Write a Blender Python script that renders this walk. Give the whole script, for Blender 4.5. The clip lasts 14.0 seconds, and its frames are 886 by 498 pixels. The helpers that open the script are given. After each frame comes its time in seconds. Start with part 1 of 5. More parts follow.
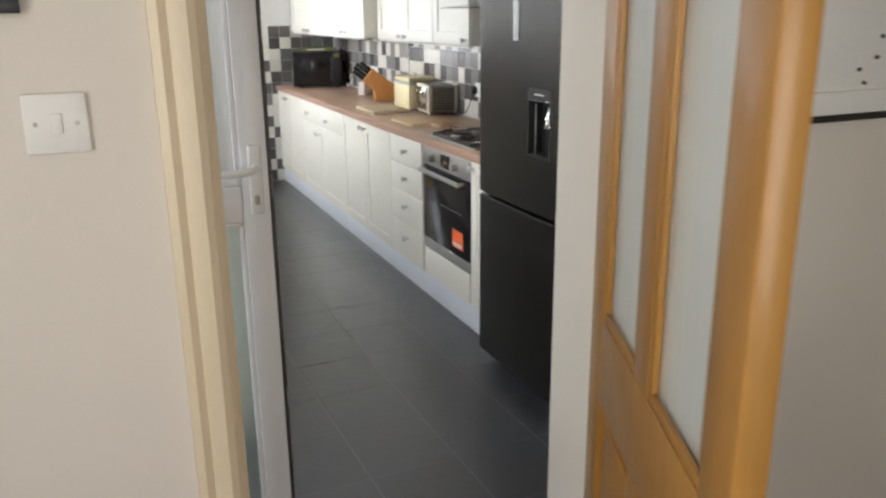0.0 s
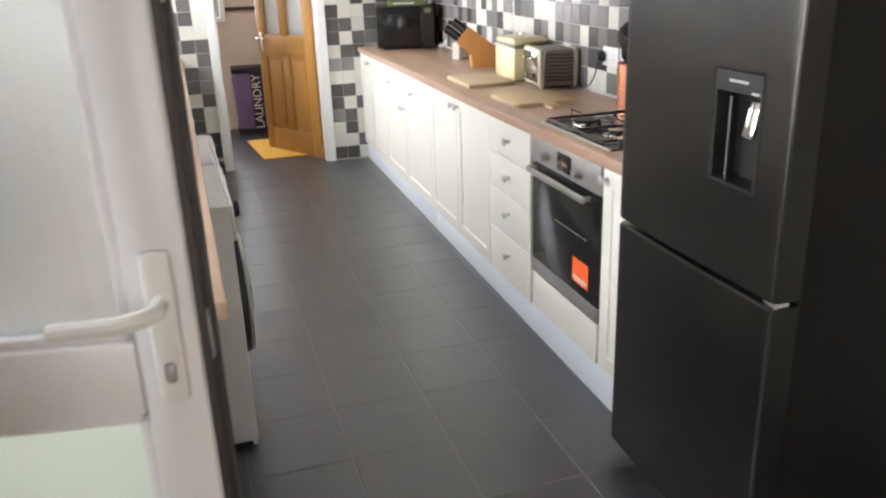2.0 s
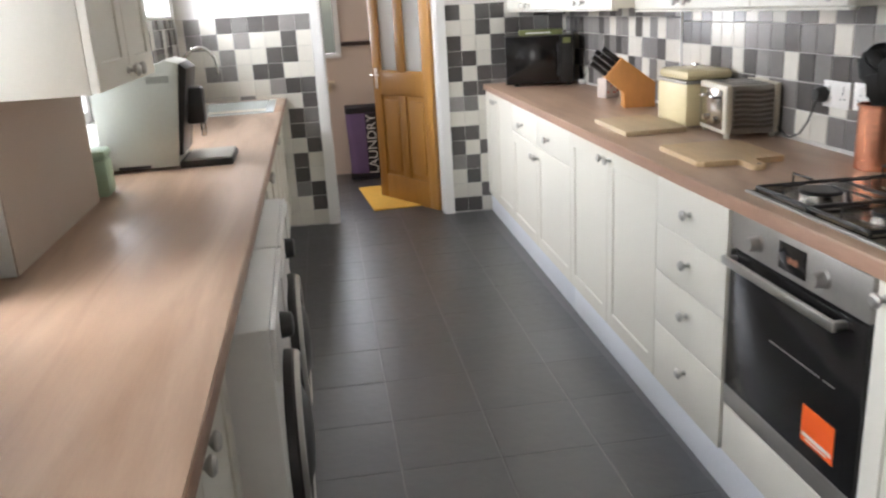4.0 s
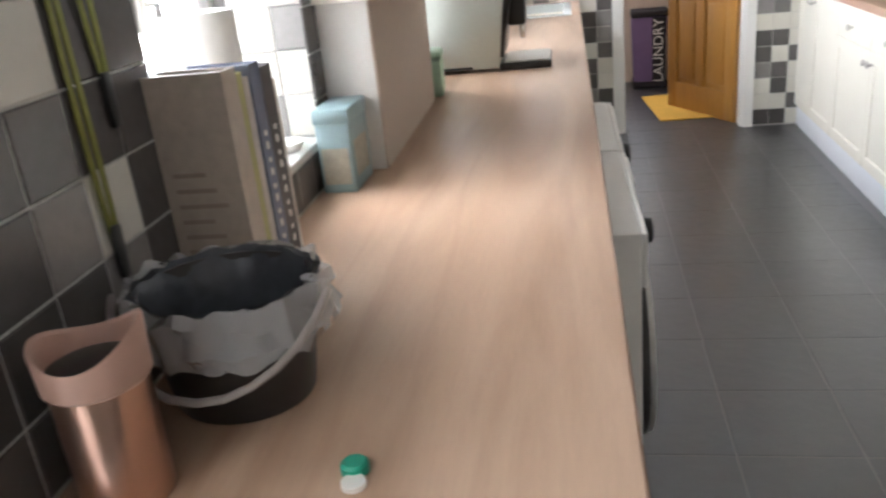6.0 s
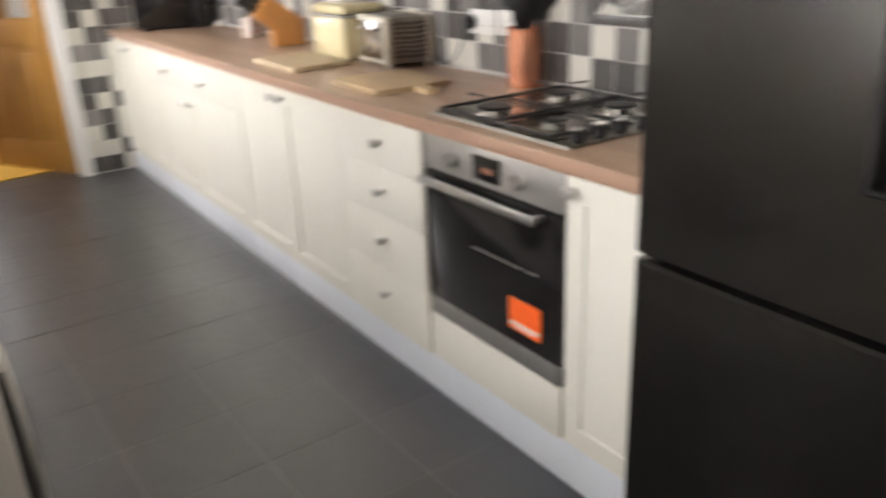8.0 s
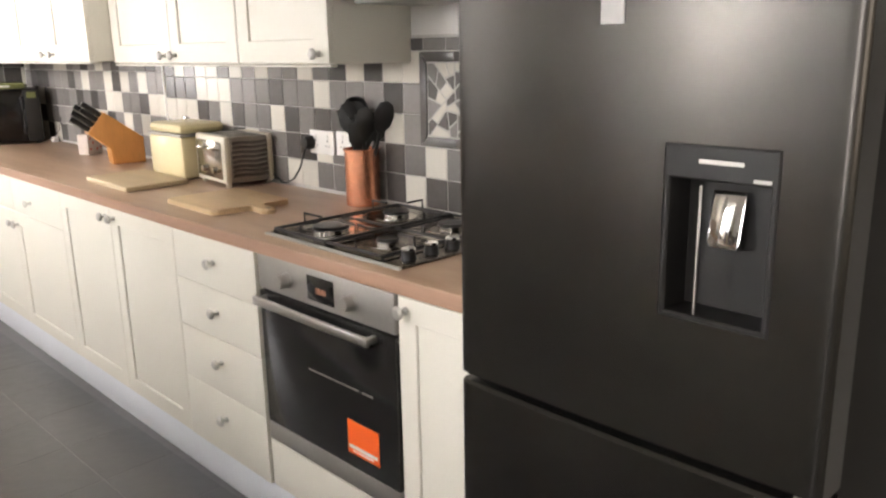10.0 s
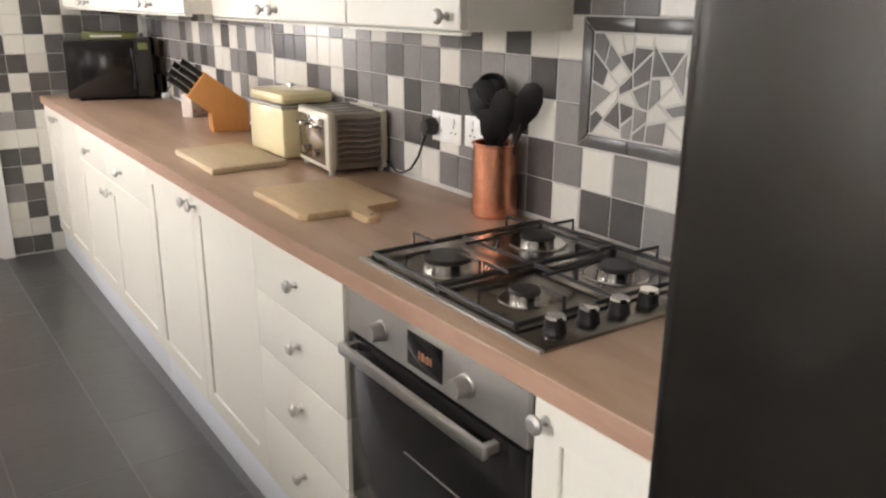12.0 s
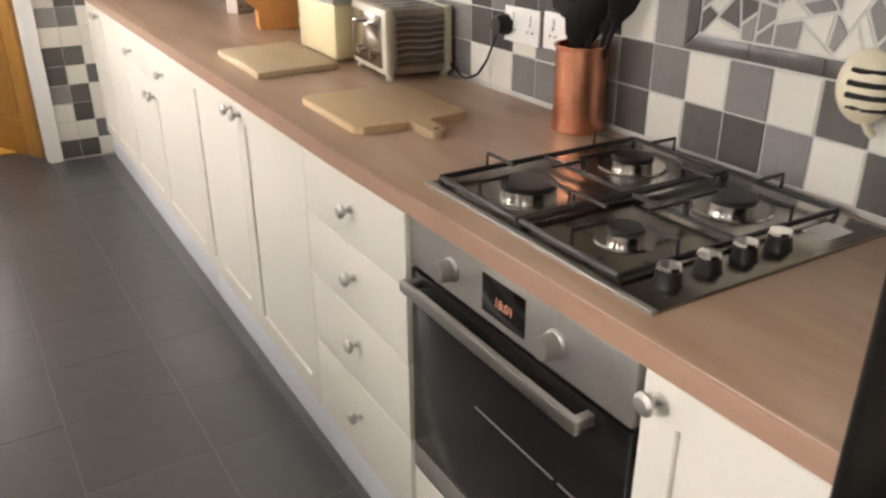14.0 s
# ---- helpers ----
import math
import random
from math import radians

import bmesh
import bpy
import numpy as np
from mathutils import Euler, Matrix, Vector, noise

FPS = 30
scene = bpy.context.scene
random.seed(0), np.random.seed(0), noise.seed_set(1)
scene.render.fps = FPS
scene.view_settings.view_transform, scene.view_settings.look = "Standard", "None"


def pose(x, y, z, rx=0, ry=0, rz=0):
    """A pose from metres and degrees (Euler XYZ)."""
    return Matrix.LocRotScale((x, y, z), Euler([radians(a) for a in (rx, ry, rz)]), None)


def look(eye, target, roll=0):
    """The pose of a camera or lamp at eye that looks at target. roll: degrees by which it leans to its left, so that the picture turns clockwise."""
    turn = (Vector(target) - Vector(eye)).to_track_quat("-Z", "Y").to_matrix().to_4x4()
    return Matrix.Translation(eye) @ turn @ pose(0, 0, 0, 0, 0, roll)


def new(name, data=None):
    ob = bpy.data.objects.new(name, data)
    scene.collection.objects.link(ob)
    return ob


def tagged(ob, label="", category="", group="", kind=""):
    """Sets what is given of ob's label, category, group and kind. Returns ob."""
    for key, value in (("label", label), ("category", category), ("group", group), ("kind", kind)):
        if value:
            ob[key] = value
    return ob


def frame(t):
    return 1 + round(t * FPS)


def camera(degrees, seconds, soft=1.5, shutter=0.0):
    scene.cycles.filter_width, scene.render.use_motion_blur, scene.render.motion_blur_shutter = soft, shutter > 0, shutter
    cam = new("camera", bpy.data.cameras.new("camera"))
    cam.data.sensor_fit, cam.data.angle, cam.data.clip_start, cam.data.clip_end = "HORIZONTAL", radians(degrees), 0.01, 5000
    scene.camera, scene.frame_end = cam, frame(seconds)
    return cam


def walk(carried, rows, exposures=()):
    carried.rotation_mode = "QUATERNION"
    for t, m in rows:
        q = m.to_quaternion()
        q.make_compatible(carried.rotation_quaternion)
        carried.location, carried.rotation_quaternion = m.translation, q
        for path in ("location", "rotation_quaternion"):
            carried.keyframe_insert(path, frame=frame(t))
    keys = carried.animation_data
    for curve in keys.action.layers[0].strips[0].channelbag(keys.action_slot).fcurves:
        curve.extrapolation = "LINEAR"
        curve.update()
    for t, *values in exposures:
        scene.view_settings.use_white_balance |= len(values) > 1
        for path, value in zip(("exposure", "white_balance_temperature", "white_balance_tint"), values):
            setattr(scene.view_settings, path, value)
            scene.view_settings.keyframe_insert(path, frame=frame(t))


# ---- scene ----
cam = camera(57.9, 14.0, soft=2.2, shutter=0.5)
PATH = [
    (0, (-1.628, -3.456, 1.561), (-0.868, -1.696, 0.993), -0.6),
    (0.5, (-1.499, -3.18, 1.548), (-0.842, -1.39, 0.944), -0.5),
    (1, (-1.392, -2.87, 1.533), (-0.815, -1.065, 0.896), -1.1),
    (1.5, (-1.327, -2.583, 1.533), (-0.777, -0.778, 0.871), -1.4),
    (2, (-1.212, -2.349, 1.527), (-0.701, -0.536, 0.854), -2.1),
    (2.2, (-1.17, -2.266, 1.506), (-0.686, -0.441, 0.846), -2.4),
    (4.3, (-1.017, -1.359, 1.433), (-0.861, 0.551, 0.86), -3.4),
    (4.5, (-1.016, -1.374, 1.433), (-0.914, 0.538, 0.855), -3.5),
    (5, (-1.106, -1.394, 1.432), (-1.254, 0.509, 0.836), -4.7),
    (5.5, (-1.267, -1.414, 1.431), (-1.736, 0.425, 0.801), -7.2),
    (6, (-1.272, -1.366, 1.421), (-1.661, 0.453, 0.686), -6.0),
    (6.5, (-1.156, -1.343, 1.414), (-1.279, 0.504, 0.655), -3.8),
    (7, (-1.095, -1.337, 1.42), (-1.023, 0.52, 0.682), -3.1),
    (7.5, (-1.098, -1.305, 1.421), (-0.616, 0.493, 0.687), -2.6),
    (8, (-1.22, -1.326, 1.405), (-0.189, 0.221, 0.666), -2.6),
    (8.2, (-1.254, -1.353, 1.407), (-0.047, 0.072, 0.691), -2.5),
    (10.3, (-1.096, -1.359, 1.433), (0.249, 0.045, 0.964), -1.3),
    (10.5, (-1.06, -1.341, 1.446), (0.222, 0.12, 0.973), -0.7),
    (11, (-0.974, -1.237, 1.463), (0.164, 0.325, 0.948), -0.0),
    (11.5, (-0.861, -1.025, 1.454), (0.232, 0.558, 0.905), 0.2),
    (12, (-0.733, -0.834, 1.444), (0.353, 0.737, 0.849), 0.4),
    (12.5, (-0.652, -0.727, 1.447), (0.412, 0.837, 0.798), 0.4),
    (13, (-0.629, -0.669, 1.428), (0.418, 0.878, 0.711), 0.3),
    (13.5, (-0.63, -0.637, 1.421), (0.378, 0.91, 0.651), 0.3),
    (14, (-0.636, -0.604, 1.411), (0.296, 0.961, 0.585), -0.2),
]

EXPOSURES = [(0.0, -0.02, 5950, 8), (0.5, -0.12, 5950, 8), (1.0, 0.09, 5900, 9), (1.5, 0.3, 5750, 9), (2.0, 0.48, 6000, 10), (4.5, 0.03, 6000, 11), (5.5, 0.13, 6000, 11), (6.0, 0.24, 5950, 11), (7.0, 0.06, 6050, 11), (7.5, 0.03, 6150, 11), (8.0, 0.22, 6450, 12), (10.5, 0.2, 6650, 13), (11.0, 0.12, 6500, 13), (12.5, 0.13, 6600, 13), (14.0, 0.17, 6800, 14)]
walk(cam, [(t, look(eye, target, roll)) for t, eye, target, roll in PATH], EXPOSURES)

# ---- world and light ----
# the left-hand run of the kitchen stands 2.2 degrees off the right-hand one
LEFT = pose(-1.238, 0, 0, 0, 0, 2.2)
world = bpy.data.worlds.new("sky")
scene.world = world
world.use_nodes = True
sky = world.node_tree.nodes.new("ShaderNodeTexSky")
sky.sky_type, sky.sun_disc = "NISHITA", False
sky.sun_elevation, sky.sun_rotation = radians(40), radians(250)
world.node_tree.links.new(sky.outputs[0], world.node_tree.nodes["Background"].inputs[0])
world.node_tree.nodes["Background"].inputs[1].default_value = 0.1


def area_lamp(name, m, width, height, watts, colour=(1.0, 0.985, 0.985)):
    data = bpy.data.lights.new(name, "AREA")
    data.shape, data.size, data.size_y, data.energy, data.color = "RECTANGLE", width, height, watts, colour
    ob = new(name, data)
    ob.matrix_world = m
    return ob


def lamp_left(name, y, z, width, height, watts, tilt=62, swing=0):
    # leans out at the top, as daylight comes down from the sky
    return area_lamp(name, LEFT @ pose(-0.94 - 0.24 * height, y, z, 0, 0, swing) @ pose(0, 0, 0, 0, -tilt, 0) @ pose(0, 0, 0, 0, 0, 90), width, height, watts)


lamp_left("daylight_sink_window", 3.6, 1.8, 1.0, 0.8, 88, 45)
lamp_left("daylight_middle_window", 2.0, 1.6, 1.2, 1.25, 52, 56, -12)
lamp_left("daylight_near_window", 0.53, 1.6, 0.85, 1.25, 138, 52, -47)
lamp_left("daylight_back_door", -1.2, 1.5, 0.5, 1.4, 20)
area_lamp("daylight_far_room", pose(-1.45, 6.25, 1.55, -90, 0, 0), 0.9, 0.9, 34)
# no hall source is known: this lamp is added behind the viewpoint
area_lamp("added_hall_back_lamp", pose(-1.5, -5.42, 1.4, 90, 0, 0), 0.9, 1.4, 20, (1.0, 0.93, 0.84))
# second added lamp, brightens the doorway reveal and pine door from the left
area_lamp("added_hall_side_lamp", pose(-2.85, -3.6, 1.5, 0, -90, 0), 1.1, 1.0, 26, (1.0, 0.93, 0.84))


# ---- materials ----
def material(name, colour, rough=0.5, metal=0.0, vary=0.12, scale=6.0, bump=0.0, fine=60.0, stretch=(1, 1, 1), spec=0.5, per_object=0.0, coat=0.0, wear=0.0):
    """A Principled surface: broad and fine noise in the colour, roughness and relief."""
    m = bpy.data.materials.new(name)
    m.use_nodes = True
    nt = m.node_tree
    n, l = nt.nodes, nt.links
    bsdf = n["Principled BSDF"]
    coord = n.new("ShaderNodeTexCoord")
    mapping = n.new("ShaderNodeMapping")
    mapping.inputs["Scale"].default_value = stretch
    if per_object:
        # every piece takes its own stretch of the pattern
        place = n.new("ShaderNodeObjectInfo")
        shift = n.new("ShaderNodeVectorMath")
        shift.operation = "MULTIPLY_ADD"
        shift.inputs[1].default_value = (1.37, 1.37, 1.37)
        l.new(place.outputs["Location"], shift.inputs[0])
        l.new(coord.outputs["Object"], shift.inputs[2])
        l.new(shift.outputs[0], mapping.inputs[0])
    else:
        l.new(coord.outputs["Object"], mapping.inputs[0])
    broad = n.new("ShaderNodeTexNoise")
    broad.inputs["Scale"].default_value, broad.inputs["Detail"].default_value = scale, 3
    small = n.new("ShaderNodeTexNoise")
    small.inputs["Scale"].default_value, small.inputs["Detail"].default_value = fine, 3
    l.new(mapping.outputs[0], broad.inputs[0])
    l.new(mapping.outputs[0], small.inputs[0])
    add = n.new("ShaderNodeMath")
    add.operation = "ADD"
    l.new(broad.outputs[0], add.inputs[0])
    l.new(small.outputs[0], add.inputs[1])
    rng = n.new("ShaderNodeMapRange")
    rng.inputs[1].default_value, rng.inputs[2].default_value = 0.55, 1.45
    rng.inputs[3].default_value, rng.inputs[4].default_value = 1 - vary, 1 + vary
    l.new(add.outputs[0], rng.inputs[0])
    value = rng.outputs[0]
    if per_object:
        info = n.new("ShaderNodeObjectInfo")
        r2 = n.new("ShaderNodeMapRange")
        r2.inputs[3].default_value, r2.inputs[4].default_value = 1 - per_object, 1 + per_object
        l.new(info.outputs["Random"], r2.inputs[0])
        mul = n.new("ShaderNodeMath")
        mul.operation = "MULTIPLY"
        l.new(value, mul.inputs[0])
        l.new(r2.outputs[0], mul.inputs[1])
        value = mul.outputs[0]
    hsv = n.new("ShaderNodeHueSaturation")
    hsv.inputs["Color"].default_value = (*colour, 1)
    l.new(value, hsv.inputs["Value"])
    l.new(hsv.outputs[0], bsdf.inputs["Base Color"])
    bsdf.inputs["Roughness"].default_value = rough
    if wear:
        rr = n.new("ShaderNodeMapRange")
        rr.inputs[1].default_value, rr.inputs[2].default_value = 0.25, 0.75
        rr.inputs[3].default_value, rr.inputs[4].default_value = rough - wear, rough + wear
        l.new(small.outputs[0], rr.inputs[0])
        l.new(rr.outputs[0], bsdf.inputs["Roughness"])
    bsdf.inputs["Metallic"].default_value = metal
    bsdf.inputs["Specular IOR Level"].default_value = spec
    bsdf.inputs["Coat Weight"].default_value = coat
    bsdf.inputs["Coat Roughness"].default_value = 0.15
    if bump:
        b = n.new("ShaderNodeBump")
        b.inputs["Strength"].default_value, b.inputs["Distance"].default_value = bump, 0.004
        l.new(small.outputs[0], b.inputs["Height"])
        l.new(b.outputs[0], bsdf.inputs["Normal"])
    return m


def worktop_laminate(name, pale, mid, streak):
    """Printed oak: broad wavy bands along y, cathedral grain and fine streaks."""
    m = material(name, mid, 0.33, vary=0.07, scale=3, stretch=(5, 0.5, 5), fine=34, spec=0.5, wear=0.05)
    nt = m.node_tree
    n, l = nt.nodes, nt.links
    coord = n.new("ShaderNodeTexCoord")
    mapping = n.new("ShaderNodeMapping")
    mapping.inputs["Scale"].default_value = (1, 0.14, 1)
    l.new(coord.outputs["Object"], mapping.inputs[0])
    bands = n.new("ShaderNodeTexNoise")
    bands.inputs["Scale"].default_value, bands.inputs["Detail"].default_value, bands.inputs["Distortion"].default_value = 5.5, 2.5, 1.3
    l.new(mapping.outputs[0], bands.inputs[0])
    ramp = n.new("ShaderNodeValToRGB")
    ramp.color_ramp.elements[0].position, ramp.color_ramp.elements[0].color = 0.34, (*mid, 1)
    ramp.color_ramp.elements[1].position, ramp.color_ramp.elements[1].color = 0.62, (*pale, 1)
    l.new(bands.outputs[0], ramp.inputs[0])
    wave = n.new("ShaderNodeTexWave")
    wave.wave_type, wave.bands_direction = "BANDS", "X"
    wave.inputs["Scale"].default_value, wave.inputs["Distortion"].default_value, wave.inputs["Detail"].default_value, wave.inputs["Detail Scale"].default_value = 2.2, 16, 3, 1.1
    l.new(mapping.outputs[0], wave.inputs[0])
    line = n.new("ShaderNodeMapRange")
    line.inputs[1].default_value, line.inputs[2].default_value, line.inputs[3].default_value, line.inputs[4].default_value = 0.86, 1.0, 0.0, 0.17
    l.new(wave.outputs["Fac"], line.inputs[0])
    mix = n.new("ShaderNodeMix")
    mix.data_type = "RGBA"
    l.new(line.outputs[0], mix.inputs[0])
    l.new(ramp.outputs[0], mix.inputs[6])
    mix.inputs[7].default_value = (*streak, 1)
    hsv = [k for k in n if k.bl_idname == "ShaderNodeHueSaturation"][0]
    l.new(mix.outputs[2], hsv.inputs["Color"])
    return m


def glass(name, colour, rough, bump=0.0, stretch=(1, 1, 1), fine=40):
    m = material(name, colour, rough, vary=0.02, bump=bump, stretch=stretch, fine=fine)
    b = m.node_tree.nodes["Principled BSDF"]
    b.inputs["Transmission Weight"].default_value = 1.0
    b.inputs["IOR"].default_value = 1.3
    return m


def glowing(name, colour, strength):
    m = material(name, colour, 0.5)
    b = m.node_tree.nodes["Principled BSDF"]
    b.inputs["Emission Color"].default_value, b.inputs["Emission Strength"].default_value = (*colour, 1), strength
    return m


CREAM_WALL = material("cream_wall_paint", (0.74, 0.68, 0.6), 0.75, vary=0.03, scale=2, bump=0.06, fine=180)
# taupe holds the shade of the pier's backlit room side
PIER_SHADE = material("pier_shade_taupe", (0.5, 0.41, 0.335), 0.7, vary=0.04, scale=3, bump=0.05, fine=150)
CEILING_PAINT = material("matt_ceiling_paint", (0.66, 0.65, 0.62), 0.85, vary=0.03, scale=2, bump=0.05, fine=180)
WHITE_WALL = material("white_wall_paint", (0.72, 0.7, 0.66), 0.7, vary=0.03, scale=2, bump=0.05, fine=180)
BEIGE_WALL = material("beige_wall_paint", (0.72, 0.6, 0.5), 0.75, vary=0.03, scale=2, bump=0.05, fine=180)
GLOSS_WHITE = material("white_gloss_paint", (0.8, 0.79, 0.76), 0.35, vary=0.03, scale=4)
CREAM_GLOSS = material("cream_gloss_woodwork", (0.74, 0.62, 0.44), 0.4, vary=0.07, scale=3, stretch=(6, 6, 0.6), bump=0.04)
CABINET = material("ivory_cabinet_paint", (0.79, 0.757, 0.665), 0.42, vary=0.025, scale=3, bump=0.02, fine=120)
PLINTH = material("white_plinth_laminate", (0.78, 0.8, 0.84), 0.35, vary=0.03)
WORKTOP = worktop_laminate("oak_effect_worktop", (0.55, 0.383, 0.268), (0.42, 0.272, 0.178), (0.34, 0.205, 0.132))
WORKTOP_EDGE = material("worktop_edging", (0.42, 0.255, 0.175), 0.4, vary=0.1, scale=5, stretch=(6, 0.7, 6), fine=22)
PINE = material("varnished_pine", (0.375, 0.183, 0.035), 0.36, vary=0.16, scale=4, stretch=(9, 9, 0.8), fine=24, bump=0.05, coat=0.3)
PALE_BOARD = material("bleached_beech", (0.62, 0.49, 0.32), 0.5, vary=0.1, scale=5, stretch=(5, 0.7, 5), fine=26, bump=0.03)
BOARD = material("pale_beech", (0.6, 0.43, 0.25), 0.5, vary=0.13, scale=5, stretch=(5, 0.7, 5), fine=26, bump=0.03)
BLOCK = material("orange_beech", (0.56, 0.25, 0.07), 0.45, vary=0.12, scale=6, stretch=(5, 5, 0.8), fine=30)
TILE_W = material("glazed_tile_white", (0.68, 0.65, 0.575), 0.2, vary=0.03, scale=9, per_object=0.05)
TILE_M = material("glazed_tile_grey", (0.235, 0.22, 0.208), 0.22, vary=0.1, scale=14, per_object=0.22)
TILE_D = material("glazed_tile_charcoal", (0.105, 0.097, 0.091), 0.22, vary=0.12, scale=14, per_object=0.2)
GROUT = material("wall_grout", (0.52, 0.5, 0.46), 0.85, vary=0.08, scale=12, bump=0.05)
SLATE = material("riven_slate_floor_tile", (0.036, 0.036, 0.04), 0.34, vary=0.2, scale=4, bump=0.28, fine=21, per_object=0.14, wear=0.05, spec=0.85)
FLOOR_GROUT = material("floor_grout", (0.1, 0.097, 0.098), 0.36, vary=0.15, scale=20, bump=0.1, spec=0.7)
for stone in (SLATE, FLOOR_GROUT):
    stone.node_tree.nodes["Principled BSDF"].inputs["IOR"].default_value = 1.64
UPVC = material("white_upvc", (0.86, 0.84, 0.84), 0.3, vary=0.02)
SEAL = material("dark_brown_seal", (0.05, 0.042, 0.036), 0.55)
RUBBER = material("black_rubber", (0.02, 0.019, 0.018), 0.6)
INOX_DARK = material("dark_stainless_steel", (0.05, 0.046, 0.041), 0.27, 0.88, vary=0.015, scale=3, fine=20)
FRIDGE_SIDE = material("dark_painted_steel", (0.012, 0.01, 0.008), 0.55, 0.0, vary=0.06, spec=0.2)
STEEL = material("brushed_stainless_steel", (0.42, 0.4, 0.37), 0.4, 0.75, vary=0.06, fine=80)
HOB_STEEL = material("polished_hob_steel", (0.37, 0.34, 0.305), 0.24, 1.0, vary=0.06, scale=9)
HANDLE_STEEL = material("satin_handle_steel", (0.55, 0.53, 0.5), 0.34, 1.0, vary=0.08, scale=5, fine=90, stretch=(1, 0.2, 1))
CHROME = material("chrome", (0.75, 0.74, 0.72), 0.08, 1.0, vary=0.02)
NICKEL = material("satin_nickel", (0.58, 0.56, 0.52), 0.42, 0.85, vary=0.05)
IRON = material("black_enamel_iron", (0.018, 0.016, 0.015), 0.35, vary=0.15, scale=20)
BLACK = material("black_plastic", (0.015, 0.014, 0.013), 0.35, vary=0.1)
BLACK_GLASS = material("black_oven_glass", (0.012, 0.011, 0.011), 0.13, vary=0.02)
DARK_RECESS = material("dark_moulded_plastic", (0.012, 0.011, 0.01), 0.5, vary=0.1, spec=0.3)
COPPER = material("hammered_copper", (0.86, 0.39, 0.24), 0.26, 1.0, vary=0.1, scale=30, bump=0.3, fine=150)
ROSE = material("rose_gold_metal", (0.62, 0.40, 0.31), 0.28, 1.0, vary=0.05)
ROSE_PLASTIC = material("rose_plastic", (0.5, 0.31, 0.24), 0.42, vary=0.05)
CREAM_ENAMEL = material("cream_enamel", (0.76, 0.66, 0.4), 0.25, vary=0.04)
ORANGE = material("orange_sticker", (0.9, 0.13, 0.02), 0.4, vary=0.02)
WHITE_PLASTIC = material("white_plastic", (0.8, 0.78, 0.74), 0.35, vary=0.03)
GREY_LABEL = material("pale_grey_label", (0.42, 0.41, 0.39), 0.45, vary=0.05)
BOX_CARD = material("pinkish_white_card", (0.56, 0.48, 0.42), 0.6, vary=0.08, scale=30)
PAPER = material("white_paper", (0.78, 0.76, 0.72), 0.8, vary=0.05, bump=0.04)
TEAL = material("teal_printed_tin", (0.27, 0.37, 0.385), 0.4, vary=0.08, scale=20)
TIN_LABEL = material("beige_tin_label", (0.4, 0.37, 0.29), 0.5, vary=0.2, scale=40)
LIME = material("lime_green_webbing", (0.2, 0.2, 0.035), 0.7, vary=0.15, scale=30)
YELLOW = material("yellow_mat_pile", (0.80, 0.48, 0.08), 0.95, vary=0.14, scale=40, bump=0.5, fine=200)
PURPLE = material("purple_canvas", (0.2, 0.13, 0.27), 0.85, vary=0.12, scale=14, bump=0.12, fine=140)
DARK_CANVAS = material("black_canvas", (0.025, 0.022, 0.026), 0.85, vary=0.12, scale=14)
SAGE = material("sage_plastic", (0.42, 0.56, 0.40), 0.45, vary=0.05)
MINT = material("pale_mint_steel", (0.58, 0.6, 0.54), 0.34, 0.15, vary=0.04)
GREEN = material("green_bottle_cap", (0.02, 0.32, 0.2), 0.4)
DARK_BIN = material("dark_bin_plastic", (0.035, 0.03, 0.028), 0.4, vary=0.08)
BAG = glass("clear_polythene", (0.92, 0.92, 0.92), 0.22, bump=0.6, fine=25)
BAG.node_tree.nodes["Principled BSDF"].inputs["Transmission Weight"].default_value = 0.0
BAG.node_tree.nodes["Principled BSDF"].inputs["Alpha"].default_value = 0.3
# dark inside of the clear bag and its bluish reflection, put into the colour
BAG_INSIDE = material("bag_inside_with_reflection", (0.07, 0.075, 0.085), 0.25, vary=0.25, scale=18, bump=0.5, fine=30)
REEDED = glass("frosted_reeded_glass", (0.86, 0.89, 0.88), 0.55, bump=0.3, stretch=(14, 14, 0.4), fine=6)
REEDED.node_tree.nodes["Principled BSDF"].inputs["Transmission Weight"].default_value = 0.78
PALE_GLASS = glass("pale_green_glass", (0.84, 0.93, 0.88), 0.4, bump=0.1, stretch=(5, 5, 0.5), fine=5)
CLEAR_GLASS = glass("window_glass", (0.95, 0.97, 0.96), 0.02)
DISPLAY = glowing("amber_digits", (0.5, 0.22, 0.13), 0.25)
TOASTER_STEEL = material("toaster_steel", (0.36, 0.335, 0.3), 0.34, 0.9, vary=0.08, fine=70, stretch=(1, 1, 6))
CREAM_NYLON = material("cream_nylon", (0.7, 0.63, 0.46), 0.4, vary=0.05)
SINK_WHITE = material("white_sink_enamel", (0.8, 0.85, 0.85), 0.15, vary=0.02)
TOASTER_RIB = material("dark_ribbed_steel", (0.2, 0.18, 0.16), 0.3, 0.9, vary=0.12, scale=20)
TOASTER_FACE = material("polished_toaster_face", (0.5, 0.47, 0.43), 0.16, 1.0, vary=0.05)
TOASTER_CREAM = material("cream_toaster_enamel", (0.6, 0.55, 0.44), 0.35, vary=0.03)
CARTON = material("yellow_green_card", (0.17, 0.18, 0.06), 0.6, vary=0.1, scale=30)
TILES = {"W": TILE_W, "M": TILE_M, "D": TILE_D}


